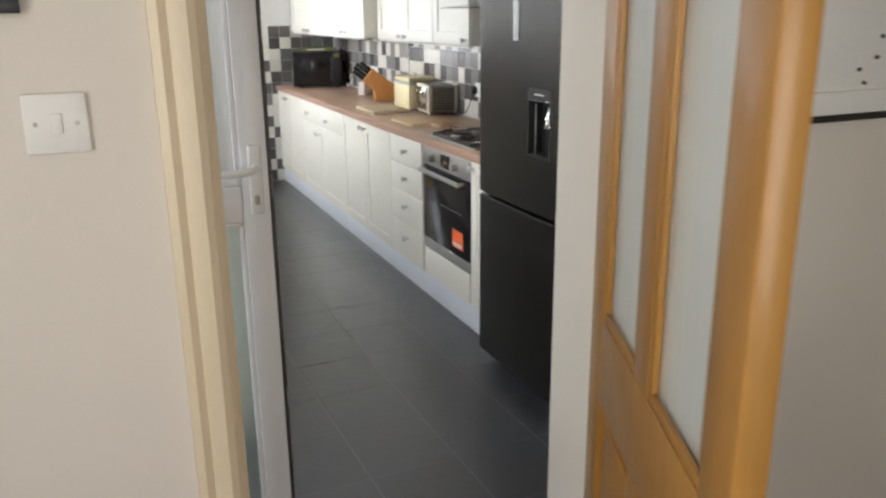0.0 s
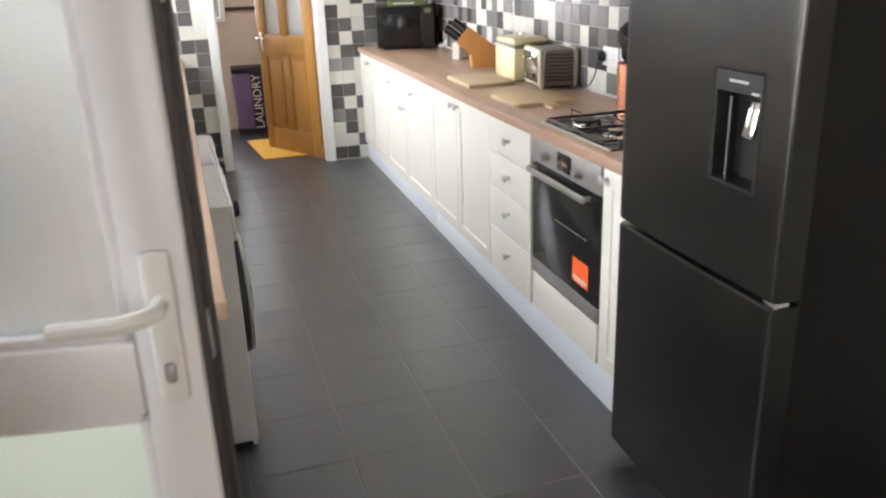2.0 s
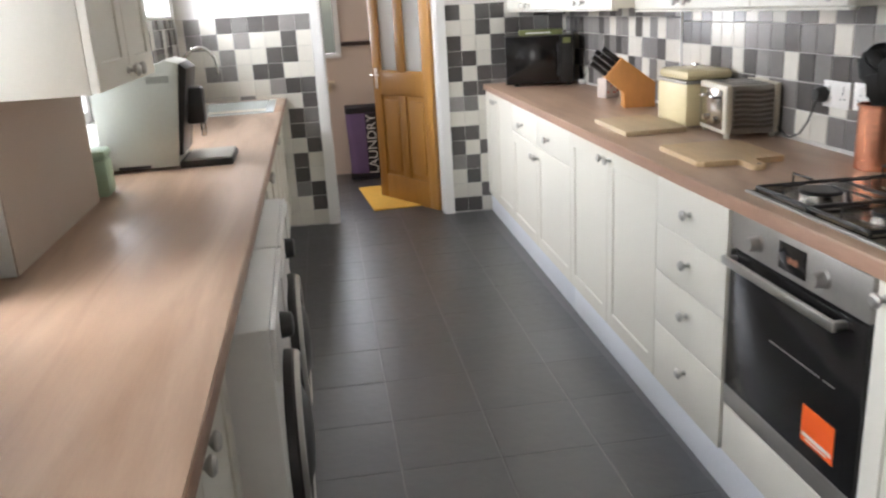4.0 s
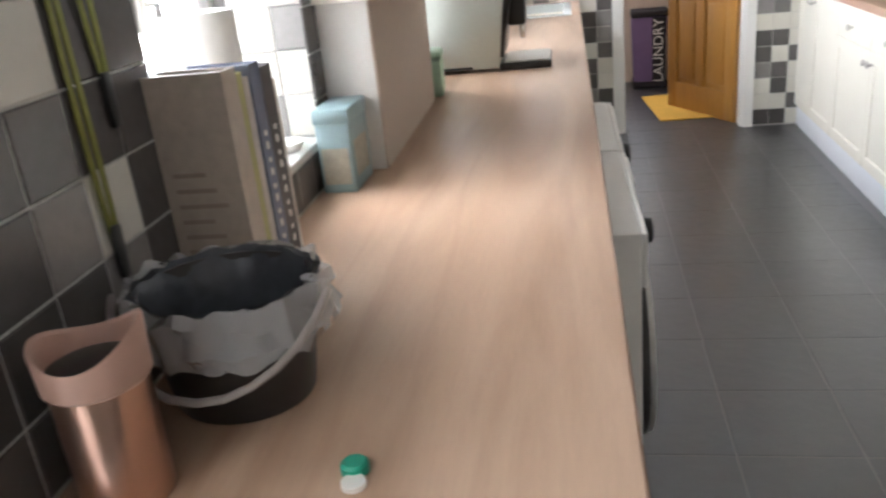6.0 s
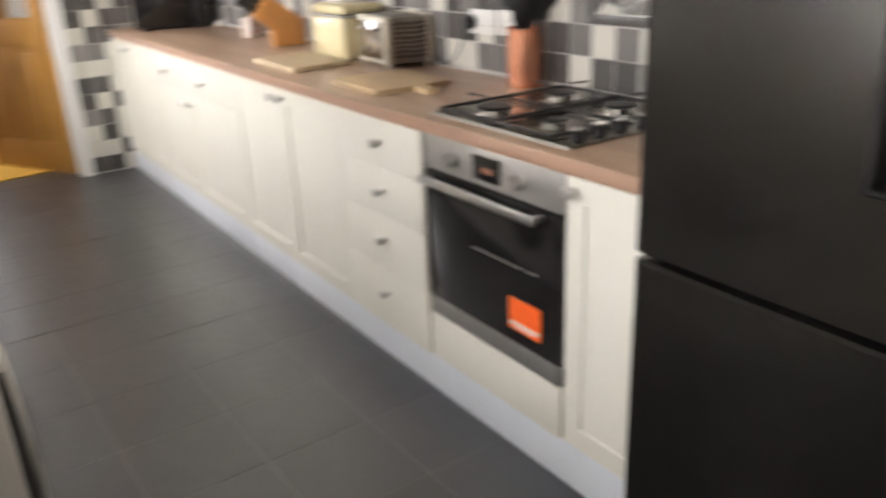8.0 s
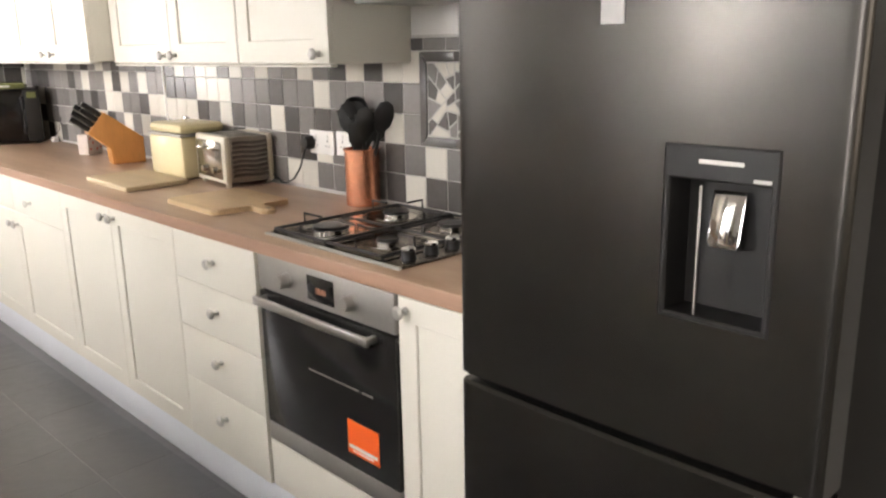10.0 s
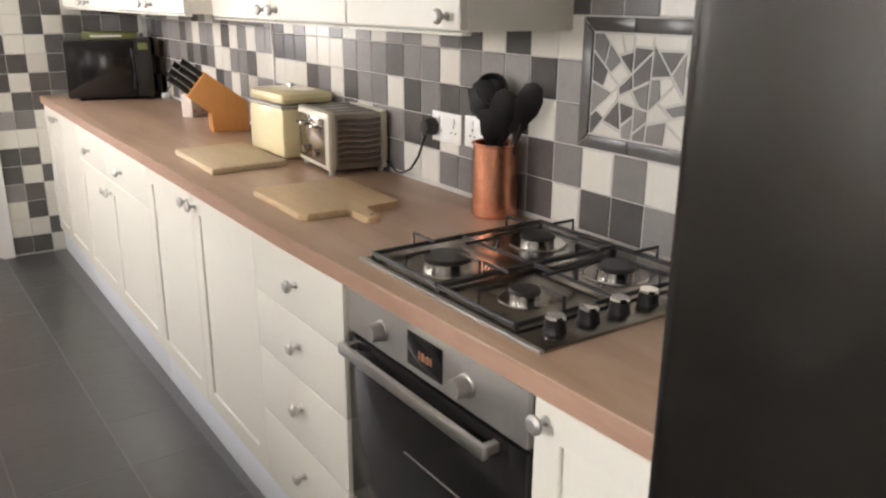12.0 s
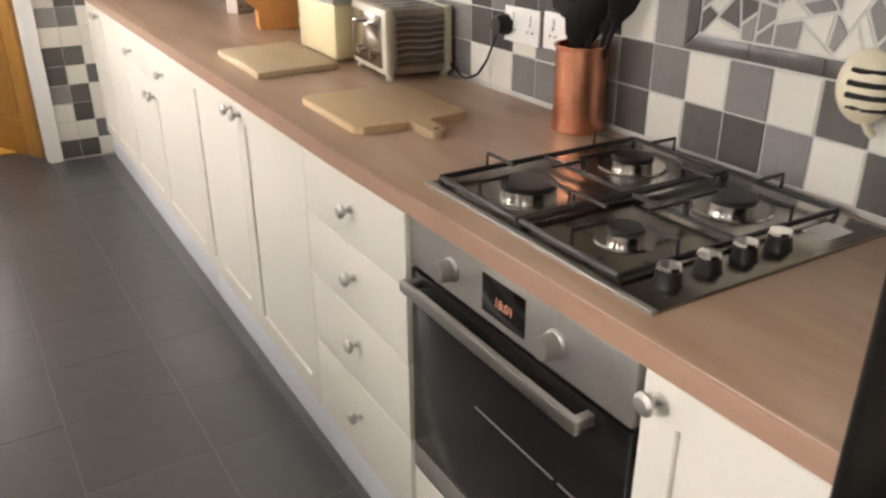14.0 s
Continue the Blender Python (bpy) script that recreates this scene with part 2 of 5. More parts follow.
# ---- mesh helpers ----
def box(bm, a, b, bevel=0.0, m=None):
    lo, hi = Vector(a), Vector(b)
    t = Matrix.LocRotScale((lo + hi) / 2, None, hi - lo)
    if m is not None:
        t = m @ t
    vs = bmesh.ops.create_cube(bm, size=1, matrix=t)["verts"]
    if bevel:
        es = list({e for v in vs for e in v.link_edges})
        bmesh.ops.bevel(bm, geom=es, offset=bevel, segments=2, profile=0.5, affect="EDGES", clamp_overlap=True)


def lathe(bm, profile, seg=24, m=None):
    """Turns (radius, height) points round the z axis."""
    m = m or Matrix()
    rings = []
    for r, z in profile:
        if r < 1e-5:
            rings.append([bm.verts.new(m @ Vector((0, 0, z)))])
        else:
            rings.append([bm.verts.new(m @ Vector((r * math.cos(2 * math.pi * k / seg), r * math.sin(2 * math.pi * k / seg), z))) for k in range(seg)])
    for p, q in zip(rings, rings[1:]):
        for k in range(seg):
            j = (k + 1) % seg
            if len(p) == 1 and len(q) == 1:
                continue
            if len(p) == 1:
                bm.faces.new((p[0], q[j], q[k]))
            elif len(q) == 1:
                bm.faces.new((p[k], p[j], q[0]))
            else:
                bm.faces.new((p[k], p[j], q[j], q[k]))


def tube(bm, pts, r, seg=8, closed=False):
    pts = [Vector(p) for p in pts]
    rings = []
    count = len(pts)
    for k, p in enumerate(pts):
        before = pts[k - 1] if k or closed else p
        after = pts[(k + 1) % count] if k < count - 1 or closed else p
        d = (after - before).normalized()
        q = d.to_track_quat("Z", "Y")
        rings.append([bm.verts.new(p + q @ Vector((r * math.cos(2 * math.pi * j / seg), r * math.sin(2 * math.pi * j / seg), 0))) for j in range(seg)])
    pairs = list(zip(rings, rings[1:])) + ([(rings[-1], rings[0])] if closed else [])
    for a, b in pairs:
        for j in range(seg):
            i = (j + 1) % seg
            bm.faces.new((a[j], a[i], b[i], b[j]))
    if not closed:
        bm.faces.new(rings[0][::-1])
        bm.faces.new(rings[-1])


def prism(bm, outline, m, depth, bevel=0.0):
    """Extrudes a flat outline, given in the xy plane of m, along its z."""
    low = [bm.verts.new(m @ Vector((x, y, 0))) for x, y in outline]
    high = [bm.verts.new(m @ Vector((x, y, depth))) for x, y in outline]
    count = len(outline)
    faces = [bm.faces.new(low[::-1]), bm.faces.new(high)]
    for k in range(count):
        j = (k + 1) % count
        faces.append(bm.faces.new((low[k], low[j], high[j], high[k])))
    if bevel:
        es = list({e for f in faces for e in f.edges})
        bmesh.ops.bevel(bm, geom=es, offset=bevel, segments=2, profile=0.5, affect="EDGES", clamp_overlap=True)


def mesh_of(name, bm, mat, angle=35):
    bmesh.ops.recalc_face_normals(bm, faces=bm.faces)
    me = bpy.data.meshes.new(name)
    for f in bm.faces:
        f.smooth = True
    bm.to_mesh(me)
    bm.free()
    me.set_sharp_from_angle(angle=radians(angle))
    me.materials.append(mat)
    return me


def part(name, bm, mat, parent, label=""):
    ob = new(name, mesh_of(name, bm, mat))
    ob.parent = parent
    return tagged(ob, label)


def solid(name, mat, label="", category="", kind="", m=None, group=""):
    """A top-level thing of one mesh: use as a decorator on a function that fills a bmesh."""
    def made(fill):
        bm = bmesh.new()
        fill(bm)
        ob = new(name, mesh_of(name, bm, mat))
        if m is not None:
            ob.matrix_world = m
        return tagged(ob, label, category, group, kind)
    return made


def thing(name, label, category, m=None, group="", kind=""):
    ob = new(name)
    ob.empty_display_size = 0.1
    if m is not None:
        ob.matrix_world = m
    return tagged(ob, label, category, group, kind)


def slab(name, mat, parent, *boxes, bevel=0.002, label=""):
    bm = bmesh.new()
    for a, b in boxes:
        box(bm, a, b, bevel)
    return part(name, bm, mat, parent, label)


def structure(name, mat, *boxes, m=None, label=""):
    bm = bmesh.new()
    for a, b in boxes:
        box(bm, a, b)
    ob = new(name, mesh_of(name, bm, mat))
    if m is not None:
        ob.matrix_world = m
    return tagged(ob, label, "", "", "structure")


TILE_CACHE = {}
tilt = random.Random(3)


def tile_mesh(w, h, thick, mat, chamfer=0.002):
    key = (round(w, 4), round(h, 4), thick, mat.name)
    if key not in TILE_CACHE:
        bm = bmesh.new()
        rings = []
        for dx, z in ((0, 0), (0, thick - chamfer), (chamfer, thick)):
            rings.append([bm.verts.new((x, y, z)) for x, y in ((dx, dx), (w - dx, dx), (w - dx, h - dx), (dx, h - dx))])
        for a, b in zip(rings, rings[1:]):
            for k in range(4):
                bm.faces.new((a[k], a[(k + 1) % 4], b[(k + 1) % 4], b[k]))
        bm.faces.new(rings[-1])
        TILE_CACHE[key] = mesh_of("tile", bm, mat, 20)
    return TILE_CACHE[key]


def tile_field(parent, m, width, height, pitch, gap, thick, pick, start=(0.0, 0.0), skip=None, lippage=0.0):
    """Lays tiles over width x height in the xy plane of m, cutting them at the borders."""
    i0, j0 = math.floor(-start[0] / pitch), math.floor(-start[1] / pitch)
    for j in range(j0, math.ceil((height - start[1]) / pitch)):
        for i in range(i0, math.ceil((width - start[0]) / pitch)):
            x0, x1 = max(start[0] + i * pitch, 0), min(start[0] + (i + 1) * pitch, width)
            y0, y1 = max(start[1] + j * pitch, 0), min(start[1] + (j + 1) * pitch, height)
            if x1 - x0 < 0.015 or y1 - y0 < 0.012 or (skip and skip((x0 + x1) / 2, (y0 + y1) / 2)):
                continue
            ob = new("tile", tile_mesh(x1 - x0 - gap, y1 - y0 - gap, thick, pick(i, j)))
            ob.parent = parent
            ob.matrix_basis = m @ Matrix.Translation((x0 + gap / 2, y0 + gap / 2, 0))
            if lippage:
                ob.matrix_basis = ob.matrix_basis @ pose(0, 0, 0, tilt.uniform(-lippage, lippage), tilt.uniform(-lippage, lippage), 0)


def plane_frame(origin, u, v):
    u, v = Vector(u).normalized(), Vector(v).normalized()
    w = u.cross(v)
    return Matrix(((u.x, v.x, w.x, origin[0]), (u.y, v.y, w.y, origin[1]), (u.z, v.z, w.z, origin[2]), (0, 0, 0, 1)))


def lettering(text, size, depth=0.001):
    curve = bpy.data.curves.new("lettering", "FONT")
    curve.body, curve.size, curve.extrude = text, size, depth
    curve.align_x, curve.align_y = "CENTER", "CENTER"
    ob = bpy.data.objects.new("lettering", curve)
    scene.collection.objects.link(ob)
    bpy.context.view_layer.update()
    me = bpy.data.meshes.new_from_object(ob.evaluated_get(bpy.context.evaluated_depsgraph_get()))
    bpy.data.objects.remove(ob)
    return me


# ---- the large structure ----
FAR = 4.22
WALL_X = 0.592
tagged(structure("floor", FLOOR_GROUT, ((-2.9, -5.6, -0.12), (1.6, 6.5, -0.001))), "dark grouted floor bed")
floor = bpy.data.objects["floor"]
structure("ceiling", CEILING_PAINT, ((-2.9, -5.6, 2.4), (1.6, 6.5, 2.5)))
wall_right = structure("wall_right", GROUT, ((WALL_X - 0.0035, -2.15, -0.1), (0.75, FAR, 1.46)))
structure("wall_right_upper", WHITE_WALL, ((WALL_X, -2.15, 1.46), (0.75, FAR, 2.4)))
# far wall with a doorway into the next room
DOOR_L, DOOR_R = -1.10, -0.325
wall_far = structure("wall_far", GROUT, ((-2.35, FAR + 0.0025, -0.1), (DOOR_L - 0.0205, FAR + 0.13, 1.452)), ((DOOR_R + 0.0205, FAR + 0.0025, -0.1), (0.75, FAR + 0.13, 1.452)))
structure("wall_far_upper", WHITE_WALL, ((-2.35, FAR + 0.008, 1.452), (DOOR_L - 0.02, FAR + 0.13, 2.4)), ((DOOR_R + 0.02, FAR + 0.008, 1.452), (0.75, FAR + 0.13, 2.4)), ((DOOR_L - 0.02, FAR + 0.008, 2.04), (DOOR_R + 0.02, FAR + 0.13, 2.4)))
structure("door_frame_far", GLOSS_WHITE, ((DOOR_L - 0.065, FAR - 0.018, -0.008), (DOOR_L, FAR + 0.006, 2.07)), ((DOOR_R, FAR - 0.018, -0.008), (DOOR_R + 0.065, FAR + 0.006, 2.07)), ((DOOR_L, FAR - 0.018, 2.005), (DOOR_R, FAR + 0.006, 2.07)),
          ((DOOR_L - 0.02, FAR + 0.006, -0.008), (DOOR_L + 0.012, FAR + 0.14, 2.02)), ((DOOR_R - 0.012, FAR + 0.006, -0.008), (DOOR_R + 0.02, FAR + 0.14, 2.02)), ((DOOR_L + 0.012, FAR + 0.006, 2.0), (DOOR_R - 0.012, FAR + 0.14, 2.02)))
# the room beyond
FAR_WIN = ((-1.9, -0.985), (1.09, 2.0))
structure("wall_far_room_back", BEIGE_WALL, ((-2.2, 6.06, -0.1), (FAR_WIN[0][0], 6.2, 2.4)), ((FAR_WIN[0][1], 6.06, -0.1), (0.75, 6.2, 2.4)), ((FAR_WIN[0][0], 6.06, -0.1), (FAR_WIN[0][1], 6.2, 1.09)), ((FAR_WIN[0][0], 6.06, 2.0), (FAR_WIN[0][1], 6.2, 2.4)))
structure("wall_far_room_left", BEIGE_WALL, ((-2.2, FAR + 0.13, -0.1), (-2.06, 6.06, 2.4)))
structure("wall_far_room_right", BEIGE_WALL, ((0.6, FAR + 0.13, -0.1), (0.75, 6.06, 2.4)))
structure("trim_far_room_window", GLOSS_WHITE, ((FAR_WIN[0][1] - 0.03, 6.02, 1.06), (FAR_WIN[0][1] + 0.02, 6.058, 2.0)), ((-1.93, 6.02, 1.06), (FAR_WIN[0][1] - 0.03, 6.058, 1.1)))
structure("trim_far_room_rail", material("dark_wood_rail", (0.06, 0.035, 0.025), 0.5), ((-0.96, 6.03, 1.155), (0.5, 6.058, 1.19)))
structure("baseboard_far_room", BEIGE_WALL, ((-2.06, 6.04, -0.008), (0.6, 6.058, 0.07)))
# left wall, turned with the left-hand run: three window openings and the back door
LW = -0.636
NEAR_WIN, MID_WIN, SINK_WIN, BACK_DOOR = (-0.36, 0.36), (1.42, 2.62), (3.1, 4.1), (-1.5, -0.93)
wall_left = structure("wall_left", GROUT,
                      ((LW - 0.28, BACK_DOOR[1], -0.1), (LW + 0.0035, FAR + 0.06, 1.0)),
                      ((LW - 0.28, BACK_DOOR[1], 1.0), (LW + 0.0035, NEAR_WIN[0], 1.46)),
                      ((LW - 0.28, NEAR_WIN[1], 1.0), (LW + 0.0035, MID_WIN[0], 1.46)),
                      ((LW - 0.28, MID_WIN[1], 1.0), (LW + 0.0035, FAR + 0.06, 1.46)), m=LEFT)
structure("wall_left_upper", WHITE_WALL,
          ((LW - 0.28, BACK_DOOR[1], 1.46), (LW, NEAR_WIN[0], 2.4)), ((LW - 0.28, NEAR_WIN[1], 1.46), (LW, MID_WIN[0], 2.4)),
          ((LW - 0.28, MID_WIN[1], 1.46), (LW, SINK_WIN[0], 2.4)), ((LW - 0.28, SINK_WIN[1], 1.46), (LW, FAR + 0.06, 2.4)),
          ((LW - 0.28, NEAR_WIN[0], 2.02), (LW, NEAR_WIN[1], 2.4)), ((LW - 0.28, MID_WIN[0], 2.02), (LW, MID_WIN[1], 2.4)), ((LW - 0.28, SINK_WIN[0], 2.02), (LW, SINK_WIN[1], 2.4)),
          ((LW - 0.28, BACK_DOOR[0], 2.06), (LW, BACK_DOOR[1], 2.4)), ((LW - 0.28, -1.96, -0.1), (LW, BACK_DOOR[0], 2.4)), m=LEFT)


def window(name, y0, y1, z0, z1, handle=False):
    w = thing(name, "white plastic casement window in a tiled recess", "window", LEFT, kind="structure")
    x = LW - 0.235
    slab("window_frame", UPVC, w, ((x - 0.03, y0 + 0.001, z0 + 0.006), (x + 0.03, y0 + 0.06, z1)), ((x - 0.03, y1 - 0.06, z0 + 0.006), (x + 0.03, y1 - 0.001, z1)), ((x - 0.03, y0 + 0.06, z0 + 0.006), (x + 0.03, y1 - 0.06, z0 + 0.066)), ((x - 0.03, y0 + 0.06, z1 - 0.06), (x + 0.03, y1 - 0.06, z1)), ((x - 0.03, (y0 + y1) / 2 - 0.04, z0 + 0.066), (x + 0.03, (y0 + y1) / 2 + 0.04, z1 - 0.06)), bevel=0.006)
    for a, b in ((y0 + 0.06, (y0 + y1) / 2 - 0.04), ((y0 + y1) / 2 + 0.04, y1 - 0.06)):
        p = slab("pane", CLEAR_GLASS, w, ((x - 0.006, a, z0 + 0.066), (x + 0.006, b, z1 - 0.06)), bevel=0)
        p.visible_shadow = False
    if handle:
        bm = bmesh.new()
        box(bm, (x + 0.03, (y0 + y1) / 2 + 0.03, 1.3), (x + 0.045, (y0 + y1) / 2 + 0.055, 1.38), 0.004)
        tube(bm, [(x + 0.05, (y0 + y1) / 2 + 0.043, 1.35), (x + 0.07, (y0 + y1) / 2 + 0.043, 1.35), (x + 0.07, (y0 + y1) / 2 + 0.043, 1.24)], 0.008)
        part("handle", bm, NICKEL, w, "grey metal handle")
    slab("window_sill", GLOSS_WHITE, w, ((LW - 0.2, y0 + 0.001, z0 + 0.001), (LW + 0.004, y1 - 0.001, z0 + 0.018)), bevel=0.004)
    return w


window("window_1", NEAR_WIN[0], NEAR_WIN[1], 1.0, 2.02, True)
window("window_2", MID_WIN[0], MID_WIN[1], 1.0, 2.02)
window("window_3", SINK_WIN[0], SINK_WIN[1], 1.46, 2.02)
# boxed-in pier between the windows
structure("wall_pier", WHITE_WALL, ((LW + 0.001, 0.43, 0.913), (-0.512, 1.2, 2.4)), m=LEFT, label="plain painted boxed-in pier")
# added board: its darker colour stands for shade on the room side
structure("wall_pier_shade", PIER_SHADE, ((-0.5115, 0.433, 0.9135), (-0.507, 1.2, 1.296)), m=LEFT, label="added pier board with the room side's shade in its colour")
# overcast sky outside the windows
backdrop = structure("backdrop", glowing("overcast_sky", (0.93, 0.97, 1.0), 1.05), ((-2.7, -3.0, 0.2), (-2.65, 5.5, 4.2)), m=LEFT, label="plain bright overcast sky")
# wall between hall and kitchen
HALL_Y0, HALL_Y1 = -2.035, -1.905
structure("wall_hall_left", CREAM_WALL, ((-2.9, HALL_Y0, -0.1), (-1.475, HALL_Y1, 2.4)))


@solid("wall_hall_right", CREAM_WALL, kind="structure")
def fill(bm):
    prism(bm, [(-0.712, -2.155), (1.6, -2.155), (1.6, HALL_Y1), (-0.672, HALL_Y1)], pose(0, 0, -0.1), 2.5)


structure("wall_hall_lintel", CREAM_WALL, ((-1.475, HALL_Y0, 2.06), (-0.715, HALL_Y1, 2.4)))
# unseen walls close the hall; their openings only admit the added lamps
structure("wall_hall_west", CREAM_WALL, ((-2.9, -5.5, -0.1), (-2.75, -4.1, 2.4)), ((-2.9, -3.1, -0.1), (-2.75, HALL_Y0, 2.4)), ((-2.9, -4.1, -0.1), (-2.75, -3.1, 0.95)), ((-2.9, -4.1, 2.05), (-2.75, -3.1, 2.4)))
structure("wall_hall_east", CREAM_WALL, ((1.45, -5.5, -0.1), (1.6, -2.155, 2.4)))
structure("wall_hall_back", CREAM_WALL, ((-2.75, -5.5, -0.1), (-1.95, -5.35, 2.4)), ((-1.05, -5.5, -0.1), (1.45, -5.35, 2.4)), ((-1.95, -5.5, 2.1), (-1.05, -5.35, 2.4)), ((-1.95, -5.5, -0.1), (-1.05, -5.35, 0.7)))


@solid("door_frame_hall", CREAM_GLOSS, "cream painted moulded wooden door frame", kind="structure")
def fill(bm):
    section = [(-1.53, HALL_Y0), (-1.53, -2.052), (-1.515, -2.058), (-1.5, -2.05), (-1.488, -2.058), (-1.47, -2.06), (-1.455, -2.05), (-1.452, -2.0), (-1.44, -1.998), (-1.43, -1.99), (-1.43, -1.9), (-1.474, -1.9), (-1.474, HALL_Y0)]
    prism(bm, section, pose(0, 0, -0.008), 2.1)


# ---- doors ----
def pine_door(name, label, m, W, handle):
    """A glazed pine door: hinge on the z axis, leaf along +x, 1.98 high."""
    d = thing(name, label, "door", m, kind="structure")
    H, T = 1.98, 0.04
    st, mid = 0.1, 0.085
    c = W / 2
    bm = bmesh.new()
    for x0, x1, z0, z1 in ((0, st, 0, H), (W - st, W, 0, H), (c - mid / 2, c + mid / 2, 0.2, 0.82), (c - mid / 2, c + mid / 2, 0.99, H - 0.1), (st, W - st, 0, 0.2), (st, W - st, 0.82, 0.99), (st, W - st, H - 0.1, H)):
        box(bm, (x0, -T / 2, z0), (x1, T / 2, z1), 0.003)
    part("door_leaf", bm, PINE, d)
    for x0, x1 in ((st, c - mid / 2), (c + mid / 2, W - st)):
        bm = bmesh.new()
        box(bm, (x0, -0.006, 0.2), (x1, 0.006, 0.82))
        box(bm, (x0 + 0.03, -0.015, 0.235), (x1 - 0.03, 0.015, 0.785), 0.012)
        part("panel", bm, PINE, d)
        bm = bmesh.new()
        for s in (-1, 1):
            y0, y1 = sorted((s * 0.006, s * 0.017))
            for a, b in (((x0, y0, 0.99), (x1, y1, 1.006)), ((x0, y0, H - 0.116), (x1, y1, H - 0.1)), ((x0, y0, 1.006), (x0 + 0.014, y1, H - 0.116)), ((x1 - 0.014, y0, 1.006), (x1, y1, H - 0.116))):
                box(bm, a, b, 0.003)
        part("glazing_bead", bm, PINE, d)
        bm = bmesh.new()
        box(bm, (x0, -0.004, 0.99), (x1, 0.004, H - 0.1))
        part("pane", bm, REEDED, d, "frosted glass").visible_shadow = False
    bm = bmesh.new()
    for s in (-1, 1):
        box(bm, (W - 0.07, min(s * 0.021, s * 0.027), handle - 0.11), (W - 0.03, max(s * 0.021, s * 0.027), handle + 0.05), 0.003)
        tube(bm, [(W - 0.05, s * 0.027, handle), (W - 0.05, s * 0.06, handle), (W - 0.07, s * 0.065, handle), (W - 0.16, s * 0.065, handle)], 0.009)
    part("door_handle", bm, CHROME, d, "chrome lever handle")
    return d


pine_door("door_1", "varnished pine door with two frosted panes, standing open", pose(-0.722, -2.175, 0.0, 0, 0, 180 + 67), 0.78, 0.86)
pine_door("door_2", "varnished pine door with two frosted panes, standing ajar", pose(-0.345, 4.345, 0.0, 0, 0, 121), 0.745, 0.97)


def back_door():
    d = thing("door_3", "white plastic back door with frosted upper glass, standing open", "door", pose(-1.846, -1.416, 0, 0, 0, -8), kind="structure")
    W, H, T = 0.6, 2.0, 0.06
    st = 0.066
    rails = ((0, st, 0.02, H), (W - st, W, 0.02, H), (st, W - st, 0.02, 0.2), (st, W - st, 1.07, 1.16), (st, W - st, H - 0.12, H))
    bm = bmesh.new()
    for x0, x1, z0, z1 in rails:
        box(bm, (x0, -T / 2, z0), (x1, T / 2, z1), 0.006)
    part("door_leaf", bm, UPVC, d)
    bm = bmesh.new()
    box(bm, (W - 0.012, -T / 2 + 0.012, 0.03), (W + 0.008, -T / 2 + 0.03, H - 0.01), 0.002)
    box(bm, (W - 0.012, T / 2 - 0.016, 0.03), (W + 0.012, T / 2 + 0.002, H - 0.01), 0.002)
    part("seal", bm, SEAL, d, "dark brown rubber seal")
    bm = bmesh.new()
    box(bm, (W - 0.001, -0.008, 0.3), (W + 0.004, 0.008, 1.8))
    for z in (0.55, 1.12, 1.5):
        box(bm, (W, -0.007, z), (W + 0.01, 0.007, z + 0.06), 0.002)
    part("lock_strip", bm, STEEL, d, "steel locking strip")
    for name, z0, z1, mat in (("upper_pane", 1.16, H - 0.12, REEDED), ("lower_pane", 0.2, 1.07, PALE_GLASS)):
        bm = bmesh.new()
        box(bm, (st, -0.008, z0), (W - st, 0.008, z1))
        part(name, bm, mat, d).visible_shadow = False
    bm = bmesh.new()
    for z0, z1 in ((1.16, H - 0.12), (0.2, 1.07)):
        for s in (-1, 1):
            y0, y1 = sorted((s * 0.009, s * 0.024))
            for a, b in (((st, y0, z0), (W - st, y1, z0 + 0.012)), ((st, y0, z1 - 0.012), (W - st, y1, z1)), ((st, y0, z0), (st + 0.012, y1, z1)), ((W - st - 0.012, y0, z0), (W - st, y1, z1))):
                box(bm, a, b, 0.003)
    part("glazing_bead", bm, UPVC, d)
    y = -T / 2
    bm = bmesh.new()
    box(bm, (W - 0.046, y - 0.014, 1.09), (W - 0.014, y, 1.262), 0.012)
    part("handle_plate", bm, WHITE_PLASTIC, d)
    bm = bmesh.new()
    tube(bm, [(W - 0.03, y - 0.01, 1.207), (W - 0.03, y - 0.034, 1.206), (W - 0.042, y - 0.044, 1.204), (W - 0.07, y - 0.046, 1.2), (W - 0.132, y - 0.046, 1.198)], 0.0095, 10)
    part("lever", bm, WHITE_PLASTIC, d)
    bm = bmesh.new()
    box(bm, (W - 0.036, y - 0.02, 1.117), (W - 0.024, y - 0.012, 1.14), 0.004)
    part("key_cylinder", bm, STEEL, d, "steel key cylinder")


back_door()


# ---- right-hand run ----
def knob_mesh():
    bm = bmesh.new()
    lathe(bm, [(0.0, 0), (0.009, 0), (0.009, 0.003), (0.0055, 0.006), (0.0055, 0.014), (0.012, 0.018), (0.0165, 0.023), (0.0165, 0.027), (0.011, 0.032), (0.0, 0.033)], 18)
    return mesh_of("knob", bm, NICKEL)


KNOB = knob_mesh()


def knob(parent, x, y, z, facing=-1):
    ob = new("knob", KNOB)
    ob.parent = parent
    ob.matrix_basis = pose(x, y, z, 0, 90 * facing, 0)
    return ob


